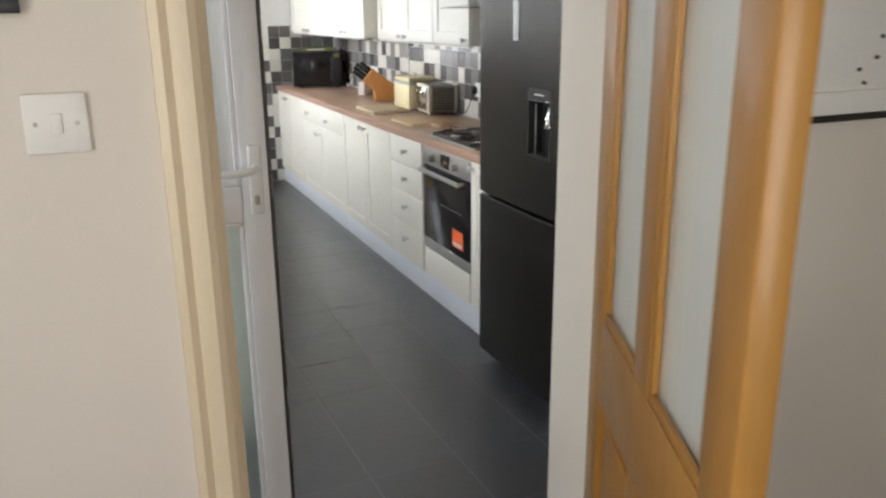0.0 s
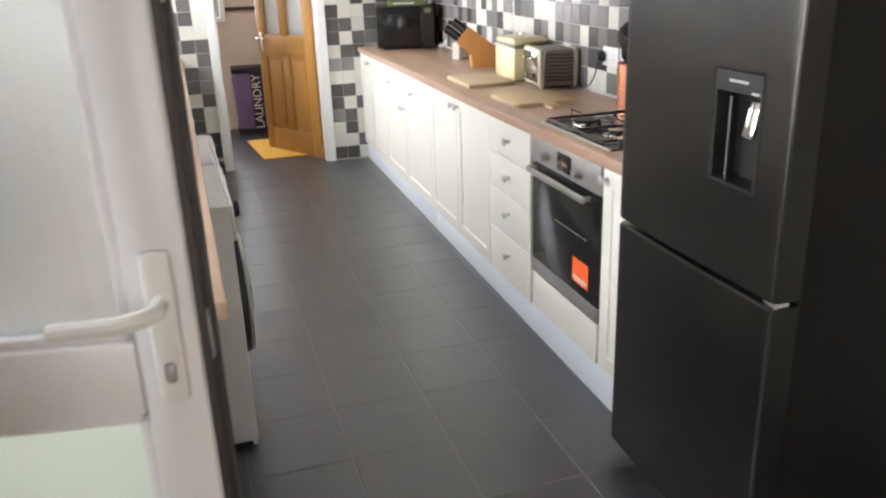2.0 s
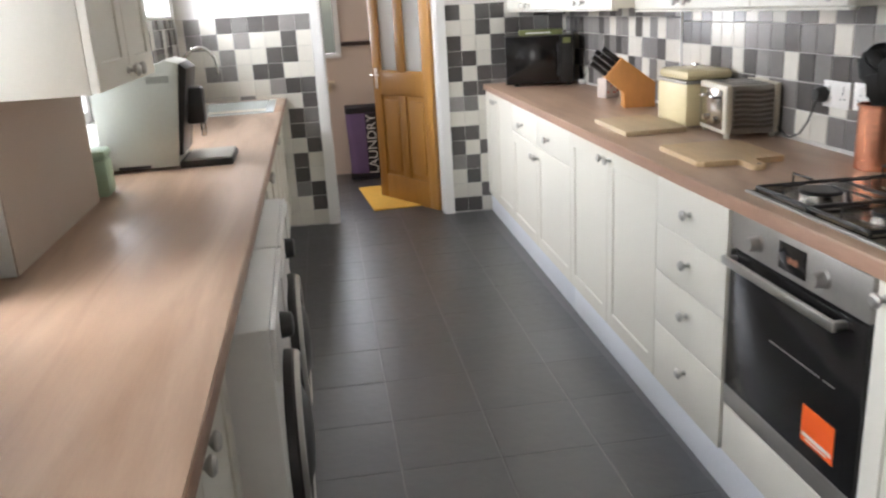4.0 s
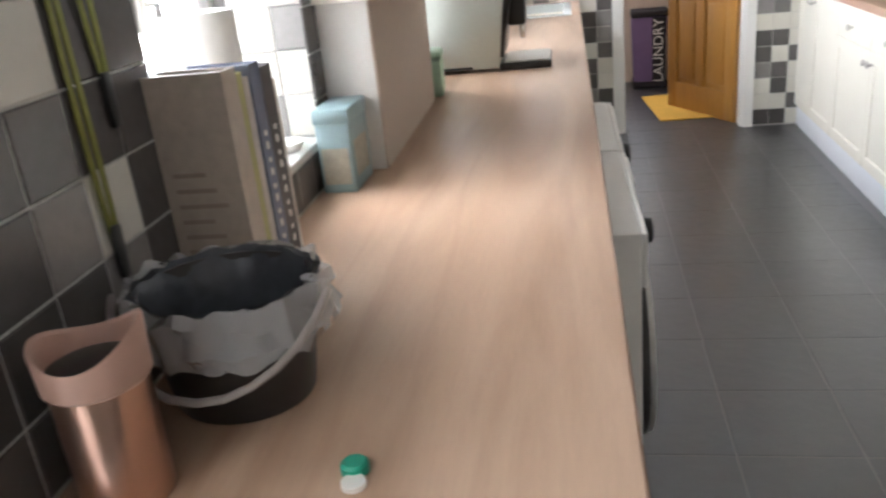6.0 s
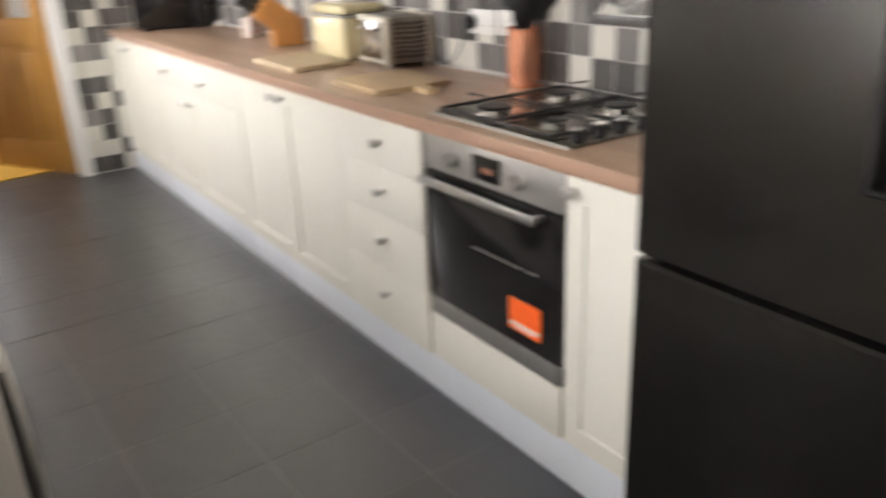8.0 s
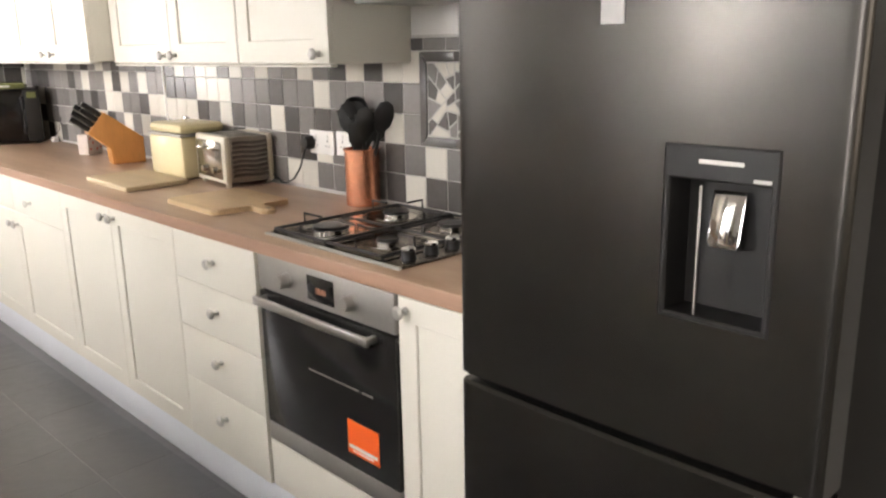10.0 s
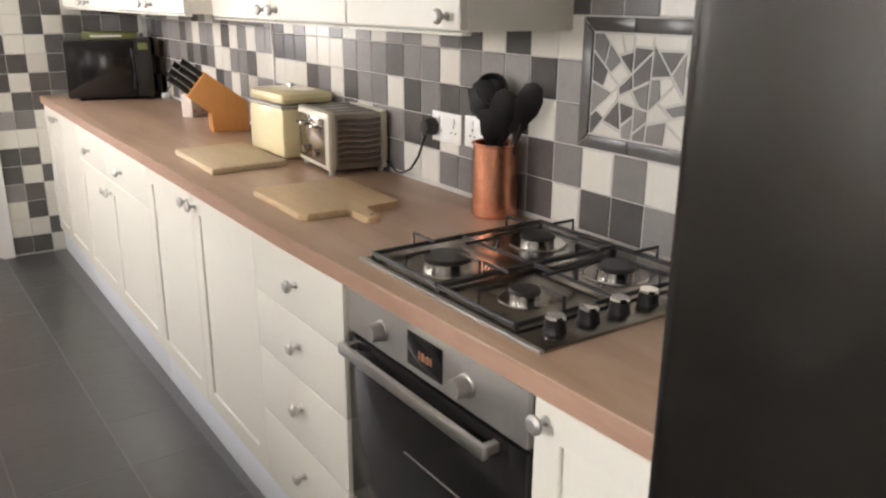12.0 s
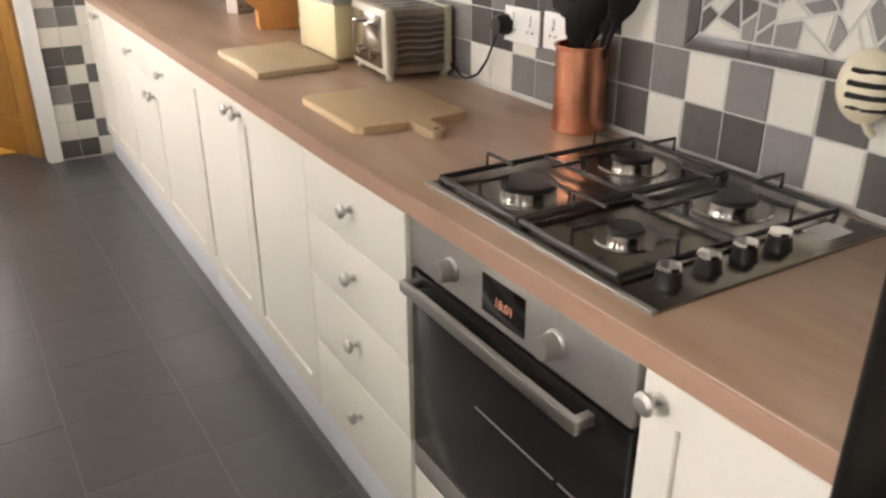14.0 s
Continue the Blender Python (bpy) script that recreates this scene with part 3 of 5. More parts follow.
def recessed(bm, x, f, y0, y1, z0, z1, borders, thick, sunk, r=0.0025):
    """One slab with a sunk field; borders: low y, high y, low z, high z."""
    a, b, lo, hi = borders
    rings = [(0, 0, 0, 0, 0), (0, 0, 0, 0, thick - r), (r, r, r, r, thick), (a - r, b - r, lo - r, hi - r, thick), (a, b, lo, hi, thick - r), (a, b, lo, hi, thick - sunk)]
    loops = []
    for p, q, s, u, depth in rings:
        loops.append([bm.verts.new((x + f * depth, yy, zz)) for yy, zz in ((y0 + p, z0 + s), (y1 - q, z0 + s), (y1 - q, z1 - u), (y0 + p, z1 - u))])
    for m, n in zip(loops, loops[1:]):
        for k in range(4):
            bm.faces.new((m[k], m[(k + 1) % 4], n[(k + 1) % 4], n[k]))
    bm.faces.new(loops[0])
    bm.faces.new(loops[-1])


def shaker_front(name, parent, x, y0, y1, z0, z1, facing=-1, stile=0.062, plain=False):
    """A door or drawer front whose back lies at x and whose face looks along facing * x."""
    f, t = facing, 0.02
    seam = 0.0007 if plain else 0.0015
    y0, y1, z0, z1 = y0 + 0.0015, y1 - 0.0015, z0 + seam, z1 - seam
    bm = bmesh.new()
    if plain:
        xa, xb = sorted((x, x + f * t))
        box(bm, (xa, y0, z0), (xb, y1, z1), 0.0015)
    else:
        recessed(bm, x, f, y0, y1, z0, z1, (stile,) * 4, t, 0.007)
    return part(name, bm, CABINET, parent)


def base_unit(y0, y1, fronts, label, back=0.58):
    u = thing("base_cabinet", label, "cabinet", group="base cabinets under the long worktop")
    slab("carcass", CABINET, u, ((0.021, y0 + 0.001, 0.135), (back, y1 - 0.001, 0.869)), bevel=0)
    for kind, a, b, z0, z1, ky, kz in fronts:
        d = shaker_front("drawer_front" if kind == "drawer" else "door", u, 0.02, a, b, z0, z1, plain=kind == "drawer")
        knob(d, 0.0, ky, kz)
    return u


Z0, Z1 = 0.135, 0.868
base_unit(-0.3175, -0.003, [("door", -0.3175, -0.003, Z0, Z1, -0.032, 0.834)], "narrow ivory shaker base cabinet beside the oven", 0.56).location.x = 0.014
base_unit(0.6, 1.102, [("drawer", 0.6, 1.102, a, b, 0.844, k) for a, b, k in ((0.705, Z1, 0.792), (0.54, 0.705, 0.632), (0.352, 0.54, 0.464), (Z0, 0.352, 0.268))], "ivory base cabinet with four plain drawers")
base_unit(1.102, 2.13, [("door", 1.102, 1.612, Z0, Z1, 1.575, 0.83), ("door", 1.612, 2.13, Z0, Z1, 1.65, 0.83)], "ivory shaker base cabinet with double doors")
base_unit(2.13, 3.37, [("drawer", 2.13, 2.77, 0.70, Z1, 2.51, 0.77), ("drawer", 2.77, 3.37, 0.70, Z1, 3.09, 0.77), ("door", 2.13, 2.77, Z0, 0.70, 2.735, 0.64), ("door", 2.77, 3.37, Z0, 0.70, 2.805, 0.64)], "wide ivory base cabinet with two drawers over doors")
base_unit(3.37, FAR - 0.003, [("door", 3.37, 3.87, Z0, Z1, 3.835, 0.82), ("door", 3.87, FAR - 0.003, Z0, Z1, 3.905, 0.82)], "ivory shaker base cabinet at the tiled end wall")

p = thing("plinth", "white plinth board under the base cabinets", "plinth")
slab("plinth_board", PLINTH, p, ((0.018, -0.325, 0.0), (0.034, 2.13, 0.134)), bevel=0.001)
slab("plinth_board", PLINTH, p, ((0.018, 2.1305, 0.0), (0.034, FAR - 0.003, 0.134)), bevel=0.001)

w = thing("worktop", "long oak-effect laminate worktop with a square front edge", "worktop")
# the front edge runs a little out of true towards the fridge
bm = bmesh.new()
prism(bm, [(0.01, -0.3175), (0.0125, -0.3175), (-0.0105, 0.9), (-0.0125, FAR - 0.003), (-0.015, FAR - 0.003), (-0.013, 0.9)], pose(0, 0, 0.8725), 0.035, 0.0008)
part("front_edging", bm, WORKTOP_EDGE, w)
bm = bmesh.new()
prism(bm, [(0.0126, -0.3175), (WALL_X - 0.008, -0.3175), (WALL_X - 0.008, FAR - 0.003), (-0.0124, FAR - 0.003), (-0.0104, 0.9)], pose(0, 0, 0.8715), 0.0385, 0.003)
part("worktop_board", bm, WORKTOP, w)


def oven():
    o = thing("built_in_oven", "stainless steel built-in oven with black glass door", "oven", pose(0.008, 0, 0))
    slab("housing", CABINET, o, ((0.03, 0.0, 0.135), (0.57, 0.597, 0.868)), bevel=0)
    slab("lower_panel", CABINET, o, ((0.0, 0.002, 0.136), (0.029, 0.596, 0.288)))
    slab("control_panel", STEEL, o, ((0.0, 0.002, 0.766), (0.03, 0.596, 0.868)), bevel=0.003)
    slab("door_glass", BLACK_GLASS, o, ((0.0, 0.002, 0.35), (0.028, 0.596, 0.758)), bevel=0.003)
    slab("vent_gap", BLACK, o, ((0.012, 0.004, 0.757), (0.03, 0.594, 0.767)), bevel=0)
    slab("lower_strip", STEEL, o, ((-0.001, 0.002, 0.292), (0.028, 0.596, 0.35)), bevel=0.003)
    slab("display", BLACK_GLASS, o, ((-0.002, 0.236, 0.782), (0.001, 0.352, 0.85)), bevel=0.0005)
    digits = new("digits", lettering("18:01", 0.023, 0.0004))
    digits.data.materials.append(DISPLAY)
    digits.parent = o
    digits.matrix_basis = plane_frame((-0.0026, 0.29, 0.812), (0, -1, 0), (0, 0, 1))
    for y in (0.448, 0.162):
        bm = bmesh.new()
        lathe(bm, [(0, 0), (0.023, 0), (0.023, 0.003), (0.0195, 0.006), (0.0185, 0.028), (0.0165, 0.031), (0, 0.031)], 28, pose(0, y, 0.813, 0, -90, 0))
        part("control_knob", bm, STEEL, o)
    bm = bmesh.new()
    box(bm, (-0.038, 0.066, 0.726), (-0.025, 0.575, 0.75), 0.003)
    for y in (0.07, 0.555):
        box(bm, (-0.028, y, 0.729), (0.002, y + 0.016, 0.747), 0.002)
    part("door_handle", bm, HANDLE_STEEL, o)
    st = slab("sticker", ORANGE, o, ((-0.0012, 0.077, 0.392), (0.0, 0.205, 0.486)), bevel=0, label="orange paper sticker")
    slab("sticker_line", PAPER, st, ((-0.0018, 0.083, 0.407), (-0.0012, 0.2, 0.417)), ((-0.0018, 0.1, 0.399), (-0.0012, 0.185, 0.403)), bevel=0)
    # reflection of the inner door frame, laid on the glass as thin strips
    slab("rail_reflection", STEEL, o, ((-0.0005, 0.15, 0.576), (0.0, 0.37, 0.58)), bevel=0)
    slab("rail_reflection", STEEL, o, ((-0.0005, 0.095, 0.576), (0.0, 0.138, 0.58)), bevel=0)


oven()


def hob():
    h = thing("gas_hob", "stainless steel gas hob with four burners and black grates", "hob")
    z = 0.911
    bm = bmesh.new()
    box(bm, (0.052, 0.028, z - 0.003), (0.556, 0.606, z + 0.006), 0.003)
    part("hob_plate", bm, HOB_STEEL, h)
    slab("front_rim", STEEL, h, ((0.046, 0.026, z), (0.058, 0.608, z + 0.0075)), bevel=0.002)
    for x, y, r in ((0.172, 0.459, 0.05), (0.432, 0.475, 0.038), (0.42, 0.222, 0.038), (0.176, 0.216, 0.028)):
        bm = bmesh.new()
        lathe(bm, [(0, 0.0), (r * 1.75, 0.0), (r * 1.68, 0.003), (r * 1.15, 0.002), (0, 0.002)], 36, pose(x, y, z + 0.0062))
        b = part("burner", bm, HOB_STEEL, h)
        bm = bmesh.new()
        lathe(bm, [(0, 0.002), (r, 0.002), (r * 1.02, 0.014), (0, 0.014)], 40, pose(x, y, z + 0.0062))
        part("burner_ring", bm, CHROME, b)
        bm = bmesh.new()
        lathe(bm, [(0, 0.0142), (r * 1.04, 0.0142), (r * 1.06, 0.019), (r * 0.98, 0.023), (0, 0.024)], 40, pose(x, y, z + 0.0062))
        part("burner_cap", bm, IRON, b)
    for y0, y1, burners in ((0.348, 0.588, ((0.172, 0.459), (0.432, 0.475))), (0.112, 0.34, ((0.176, 0.216), (0.42, 0.222)))):
        bm = bmesh.new()
        za, zb = z + 0.016, z + 0.045
        x0, x1 = 0.07, 0.54
        for a, b in (((x0, y0), (x1, y0)), ((x1, y0), (x1, y1)), ((x1, y1), (x0, y1)), ((x0, y1), (x0, y0))):
            tube(bm, [(*a, za), (*b, za)], 0.0052, 6)
        tube(bm, [((x0 + x1) / 2, y0, za), ((x0 + x1) / 2, y1, za)], 0.0045, 6)
        for cx, cy in burners:
            for ex, ey in ((cx, y0), (cx, y1), (x0 if cx < 0.3 else x1, cy), ((x0 + x1) / 2, cy)):
                d = Vector((cx - ex, cy - ey, 0))
                inner = Vector((cx, cy, zb)) - d.normalized() * min(0.045, d.length * 0.6)
                tube(bm, [(ex, ey, za), (ex, ey, zb), inner], 0.0036, 6)
        for x, y in ((x0, y0), (x1, y0), (x0, y1), (x1, y1)):
            tube(bm, [(x, y, z + 0.006), (x, y, za)], 0.0045, 6)
        part("grate", bm, IRON, h)
    for x in (0.123, 0.2, 0.275, 0.35):
        bm = bmesh.new()
        lathe(bm, [(0, 0), (0.021, 0), (0.0195, 0.004), (0.0175, 0.02), (0.0185, 0.026), (0.016, 0.029), (0, 0.029)], 24, pose(x, 0.075, z + 0.0062))
        k = part("control_knob", bm, BLACK, h)
        bm = bmesh.new()
        lathe(bm, [(0.0178, 0.0225), (0.0191, 0.0255), (0.0165, 0.0295), (0, 0.0297)], 24, pose(x, 0.075, z + 0.0062))
        part("knob_cap", bm, CHROME, k)
    slab("rating_label", PAPER, h, ((0.44, 0.055, z + 0.0055), (0.5, 0.1, z + 0.0072)), bevel=0)


hob()


def fridge():
    f = thing("fridge_freezer", "dark stainless fridge-freezer with a water dispenser", "fridge freezer")
    y0, y1, fx = -1.011, -0.318, -0.096
    slab("cabinet_body", FRIDGE_SIDE, f, ((-0.02, y0 + 0.004, 0.03), (0.585, y1 - 0.003, 1.82)), bevel=0.004)
    slab("foot", BLACK, f, ((-0.01, y0 + 0.03, 0.0), (0.05, y0 + 0.08, 0.03)), bevel=0.002)
    slab("foot", BLACK, f, ((-0.01, y1 - 0.08, 0.0), (0.05, y1 - 0.03, 0.03)), bevel=0.002)
    slab("foot", BLACK, f, ((0.5, y0 + 0.03, 0.0), (0.56, y1 - 0.03, 0.03)), bevel=0.002)

    def door(name, z0, z1, hole=None):
        # gently bowed front with rounded side edges
        cols = [0, 0.006, 0.016, 0.03, 0.12, 0.25, 0.3465, 0.431, 0.46, 0.602, 0.62, 0.663, 0.677, 0.687, 0.693]
        def bow(s):
            edge = min(s, 0.693 - s)
            round_off = 0.007 * max(0, 1 - edge / 0.012) ** 2
            return fx - 0.006 * (1 - ((s - 0.3465) / 0.3465) ** 2) + round_off
        rows = [z0, z0 + 0.006] + ([hole[2], hole[3]] if hole else []) + [z1 - 0.006, z1]
        bm = bmesh.new()
        grid = [[bm.verts.new((bow(s) + (0.006 if r in (z0, z1) else 0), y1 - s, r)) for s in cols] for r in rows]
        back = [[bm.verts.new((-0.024, y1 - s, r)) for s in cols] for r in rows]
        for j in range(len(rows) - 1):
            for i in range(len(cols) - 1):
                if hole and hole[0] - 1e-3 <= cols[i] and cols[i + 1] <= hole[1] + 1e-3 and j == 2:
                    continue
                bm.faces.new((grid[j][i], grid[j][i + 1], grid[j + 1][i + 1], grid[j + 1][i]))
        for i in range(len(cols) - 1):
            bm.faces.new((grid[0][i], grid[0][i + 1], back[0][i + 1], back[0][i]))
            bm.faces.new((grid[-1][i], grid[-1][i + 1], back[-1][i + 1], back[-1][i]))
        for j in range(len(rows) - 1):
            bm.faces.new((grid[j][0], grid[j + 1][0], back[j + 1][0], back[j][0]))
            bm.faces.new((grid[j][-1], grid[j + 1][-1], back[j + 1][-1], back[j][-1]))
        return part(name, bm, INOX_DARK, f)

    door("freezer_door", 0.05, 0.787)
    up = door("fridge_door", 0.8, 1.815, (0.431, 0.602, 1.022, 1.284))
    ya, yb = y1 - 0.431, y1 - 0.602
    bm = bmesh.new()
    recessed(bm, -0.03, -1, yb, ya, 1.022, 1.284, (0.01, 0.01, 0.009, 0.05), 0.072, 0.062)
    part("water_dispenser", bm, DARK_RECESS, up, "dark moulded dispenser recess")
    bm = bmesh.new()
    prism(bm, [(0.022, 0.0), (0.026, 0.01), (0.026, 0.085), (-0.026, 0.085), (-0.026, 0.01), (-0.022, 0.0)], plane_frame((-0.062, (ya + yb) / 2 + 0.005, 1.13), (0, -1, 0), (0.18, 0, 1)), 0.008, 0.003)
    part("lever_paddle", bm, CHROME, up, "chrome paddle lever")
    slab("dispenser_trim", STEEL, up, ((-0.098, ya - 0.058, 1.032), (-0.094, ya - 0.0555, 1.225)), ((-0.1035, yb + 0.05, 1.258), (-0.101, ya - 0.055, 1.264)), ((-0.1035, yb + 0.01, 1.238), (-0.101, yb + 0.035, 1.243)), bevel=0)
    slab("notice", GREY_LABEL, up, ((-0.1045, -0.672, 1.452), (-0.1, -0.632, 1.6)), bevel=0, label="pale grey energy label")
    slab("hinge", CHROME, f, ((-0.09, y0 + 0.002, 0.786), (-0.05, y0 + 0.04, 0.801)), bevel=0.002)


fridge()


def wall_unit(y0, y1, x, z0, z1, doors, label):
    u = thing("wall_cabinet", label, "cabinet", group="wall cabinets over the worktop")
    slab("carcass", CABINET, u, ((x + 0.021, y0, z0 + 0.004), (WALL_X - 0.002, y1, z1)), bevel=0.001)
    slab("light_pelmet", CABINET, u, ((x + 0.004, y0, z0 - 0.004), (x + 0.03, y1, z0 + 0.003)), bevel=0.002)
    for a, b, k in doors:
        d = shaker_front("door", u, x + 0.02, a, b, z0 + 0.006, z1, stile=0.07)
        knob(d, x, k, z0 + 0.035)
    return u


wall_unit(0.56, 1.06, 0.27, 1.375, 2.1, [(0.56, 1.06, 0.61)], "ivory shaker wall cabinet beside the cooker hood")
wall_unit(1.062, 2.06, 0.27, 1.375, 2.1, [(1.062, 1.54, 1.505), (1.54, 2.06, 1.59)], "ivory shaker wall cabinet with double doors")
wall_unit(2.063, 2.97, 0.17, 1.385, 2.1, [(2.063, 2.5, 2.46), (2.5, 2.97, 2.56)], "deeper ivory shaker wall cabinet with double doors")
wall_unit(2.973, FAR - 0.003, 0.17, 1.385, 2.1, [(2.973, 3.6, 3.56), (3.6, FAR - 0.003, 3.7)], "deep ivory shaker wall cabinet at the end wall")


def cooker_hood():
    h = thing("cooker_hood", "grey metal cooker hood with a glass visor", "cooker hood")
    bm = bmesh.new()
    prism(bm, [(0.3, 1.6), (0.58, 1.545), (0.58, 1.75), (0.36, 1.75)], plane_frame((0, 0.55, 0), (1, 0, 0), (0, 0, 1)), 0.57, 0.003)
    part("canopy", bm, STEEL, h)
    slab("chimney", STEEL, h, ((0.36, 0.12, 1.75), (0.585, 0.41, 2.398)), bevel=0.003)
    bm = bmesh.new()
    prism(bm, [(0.1, 1.577), (0.3, 1.597), (0.3, 1.603), (0.1, 1.583)], plane_frame((0, 0.54, 0), (1, 0, 0), (0, 0, 1)), 0.56)
    part("glass_visor", bm, glass("hood_glass", (0.6, 0.68, 0.58), 0.05), h)
    slab("grease_filter", material("grease_filter_mesh", (0.3, 0.3, 0.26), 0.5, 0.6, bump=0.4, fine=180), h, ((0.33, 0.02, 1.545), (0.56, 0.51, 1.556)), bevel=0.002)


cooker_hood()


# ---- things on the right-hand worktop ----
TOP = 0.9105


def chopping_boards():
    @solid("chopping_board", PALE_BOARD, "rectangular pale wooden chopping board on the worktop", "chopping board")
    def fill(bm):
        prism(bm, [(0.075, 1.615), (0.335, 1.63), (0.345, 2.05), (0.085, 2.03)], pose(0, 0, TOP), 0.02, 0.004)

    pb = thing("chopping_board", "paddle-shaped wooden chopping board with a holed handle", "chopping board", pose(0.222, 1.1, TOP, 0, 0, -1))
    bm = bmesh.new()
    prism(bm, [(-0.135, 0.2), (-0.147, 0.18), (-0.147, -0.13), (-0.13, -0.15), (-0.02, -0.152), (-0.012, -0.165), (-0.022, -0.235), (-0.012, -0.252), (0.004, -0.258), (0.02, -0.252), (0.03, -0.235), (0.026, -0.165), (0.034, -0.152), (0.132, -0.15), (0.145, -0.13), (0.145, 0.18), (0.13, 0.2)], Matrix(), 0.018, 0.004)
    part("paddle", bm, BOARD, pb)
    bm = bmesh.new()
    lathe(bm, [(0, 0.0), (0.006, 0.0), (0.006, 0.0006), (0, 0.0006)], 14, pose(0.005, -0.235, 0.018))
    part("handle_hole", bm, DARK_BIN, pb)


chopping_boards()


def toaster():
    t = thing("toaster", "four-slice toaster with ribbed steel side and cream ends", "toaster", pose(0.372, 1.394, 0, 0, 0, -6))
    x0, x1, y0, y1, z0, z1 = 0.0, 0.205, 0.0, 0.285, TOP + 0.012, 1.108
    slab("end_cap", TOASTER_CREAM, t, ((x0, y0, z0), (x0 + 0.03, y1, z1)), bevel=0.014)
    slab("steel_shell", TOASTER_STEEL, t, ((x0 + 0.026, y0 + 0.006, z0 + 0.002), (x1 - 0.02, y1 - 0.006, z1 - 0.004)), bevel=0.01)
    slab("end_cap", TOASTER_CREAM, t, ((x1 - 0.022, y0, z0), (x1, y1, z1)), bevel=0.01)
    for k in range(8):
        bm = bmesh.new()
        z = z0 + 0.03 + k * 0.018
        tube(bm, [(x0 + 0.034 + 0.024 * i, y0 + 0.004 - 0.003 * math.sin(i * 1.5 + k), z + 0.0025 * math.sin(i * 1.2)) for i in range(7)], 0.0062, 8)
        part("rib", bm, TOASTER_RIB, t)
    slab("lever_panel", TOASTER_FACE, t, ((x0 - 0.004, 0.026, z0 + 0.02), (x0 + 0.002, y1 - 0.026, z1 - 0.022)), bevel=0.002)
    for y in (0.09, 0.19):
        slab("lever", CHROME, t, ((x0 - 0.028, y - 0.028, z1 - 0.055), (x0 - 0.003, y + 0.028, z1 - 0.045)), bevel=0.003)
        bm = bmesh.new()
        lathe(bm, [(0, 0), (0.013, 0), (0.012, 0.012), (0, 0.012)], 16, pose(x0 - 0.004, y, z0 + 0.05, 0, -90, 0))
        part("dial", bm, CHROME, t)
    for y in (0.05, 0.11, 0.18, 0.24):
        slab("slot", BLACK, t, ((x0 + 0.04, y - 0.012, z1 - 0.005), (x1 - 0.035, y + 0.012, z1 - 0.003)), bevel=0)
    for x, y in ((x0 + 0.02, y0 + 0.025), (x0 + 0.02, y1 - 0.025), (x1 - 0.02, y0 + 0.025), (x1 - 0.02, y1 - 0.025)):
        bm = bmesh.new()
        lathe(bm, [(0, 0), (0.011, 0), (0.011, 0.014), (0, 0.014)], 12, pose(x, y, TOP))
        part("foot", bm, TOASTER_CREAM, t)
    away = t.matrix_world.inverted()
    bm = bmesh.new()
    tube(bm, [away @ Vector(p) for p in ((0.57, 1.4, 0.955), (0.572, 1.34, 0.93), (0.565, 1.31, 0.922), (0.56, 1.27, 0.924), (0.563, 1.22, 0.945), (0.566, 1.18, 0.99), (0.564, 1.145, 1.05), (0.56, 1.125, 1.085))], 0.0035, 8)
    part("cable", bm, BLACK, t, "black power cable")
    bm = bmesh.new()
    lathe(bm, [(0, 0), (0.026, 0), (0.026, 0.018), (0.02, 0.034), (0, 0.036)], 18, away @ pose(0.576, 1.112, 1.09, 0, -90, 0))
    part("plug", bm, BLACK, t, "black mains plug")


toaster()


def bread_bin():
    b = thing("bread_bin", "cream enamel bread bin with a domed lid", "bread bin")
    slab("bin_body", CREAM_ENAMEL, b, ((0.368, 1.73, TOP), (0.572, 2.03, 1.085)), bevel=0.016)
    slab("band", STEEL, b, ((0.366, 1.728, 1.083), (0.577, 2.032, 1.094)), bevel=0.003)
    slab("lid", CREAM_ENAMEL, b, ((0.37, 1.732, 1.094), (0.573, 2.028, 1.135)), bevel=0.022)
    bm = bmesh.new()
    lathe(bm, [(0, 0), (0.008, 0), (0.008, 0.008), (0.015, 0.012), (0.014, 0.021), (0, 0.023)], 18, pose(0.47, 1.87, 1.134))
    part("lid_knob", bm, CHROME, b, "chrome lid knob")


bread_bin()


def knife_block():
    k = thing("knife_block", "orange beech knife block full of black-handled knives", "knife block")
    m = plane_frame((0.537, 2.52, TOP), (-0.98, 0.2, 0), (0, 0, 1)) @ Matrix.Translation((0, 0, -0.0))
    bm = bmesh.new()
    prism(bm, [(0.0, 0.0), (0.15, 0.0), (0.15, 0.075), (0.245, 0.15), (0.165, 0.245), (0.0, 0.12)], m @ Matrix.Translation((0, 0, -0.11)), 0.11, 0.003)
    part("block", bm, BLOCK, k)
    d = Vector((-0.78, 0.62)).normalized()
    for r, frac in enumerate((0.15, 0.38, 0.62, 0.85)):
        for c, depth in enumerate((-0.03, -0.075)):
            base = Vector((0.245, 0.15)).lerp(Vector((0.165, 0.245)), frac)
            length = 0.085 + 0.025 * ((r + c) % 3) / 2
            n = Vector((0.766, 0.643))
            bm = bmesh.new()
            a, e = base - n * 0.004, base + n * length
            pts = [m @ Vector((*a, depth)), m @ Vector((*(a + n * length * 0.5), depth)), m @ Vector((*(e - Vector((0, 0.004))), depth))]
            tube(bm, pts, 0.0125, 8)
            hd = part("knife_handle", bm, BLACK, k)
            bm = bmesh.new()
            tube(bm, [m @ Vector((*(base - n * 0.002), depth)), m @ Vector((*(base + n * 0.012), depth))], 0.0112, 8)
            part("bolster", bm, STEEL, hd)


knife_block()


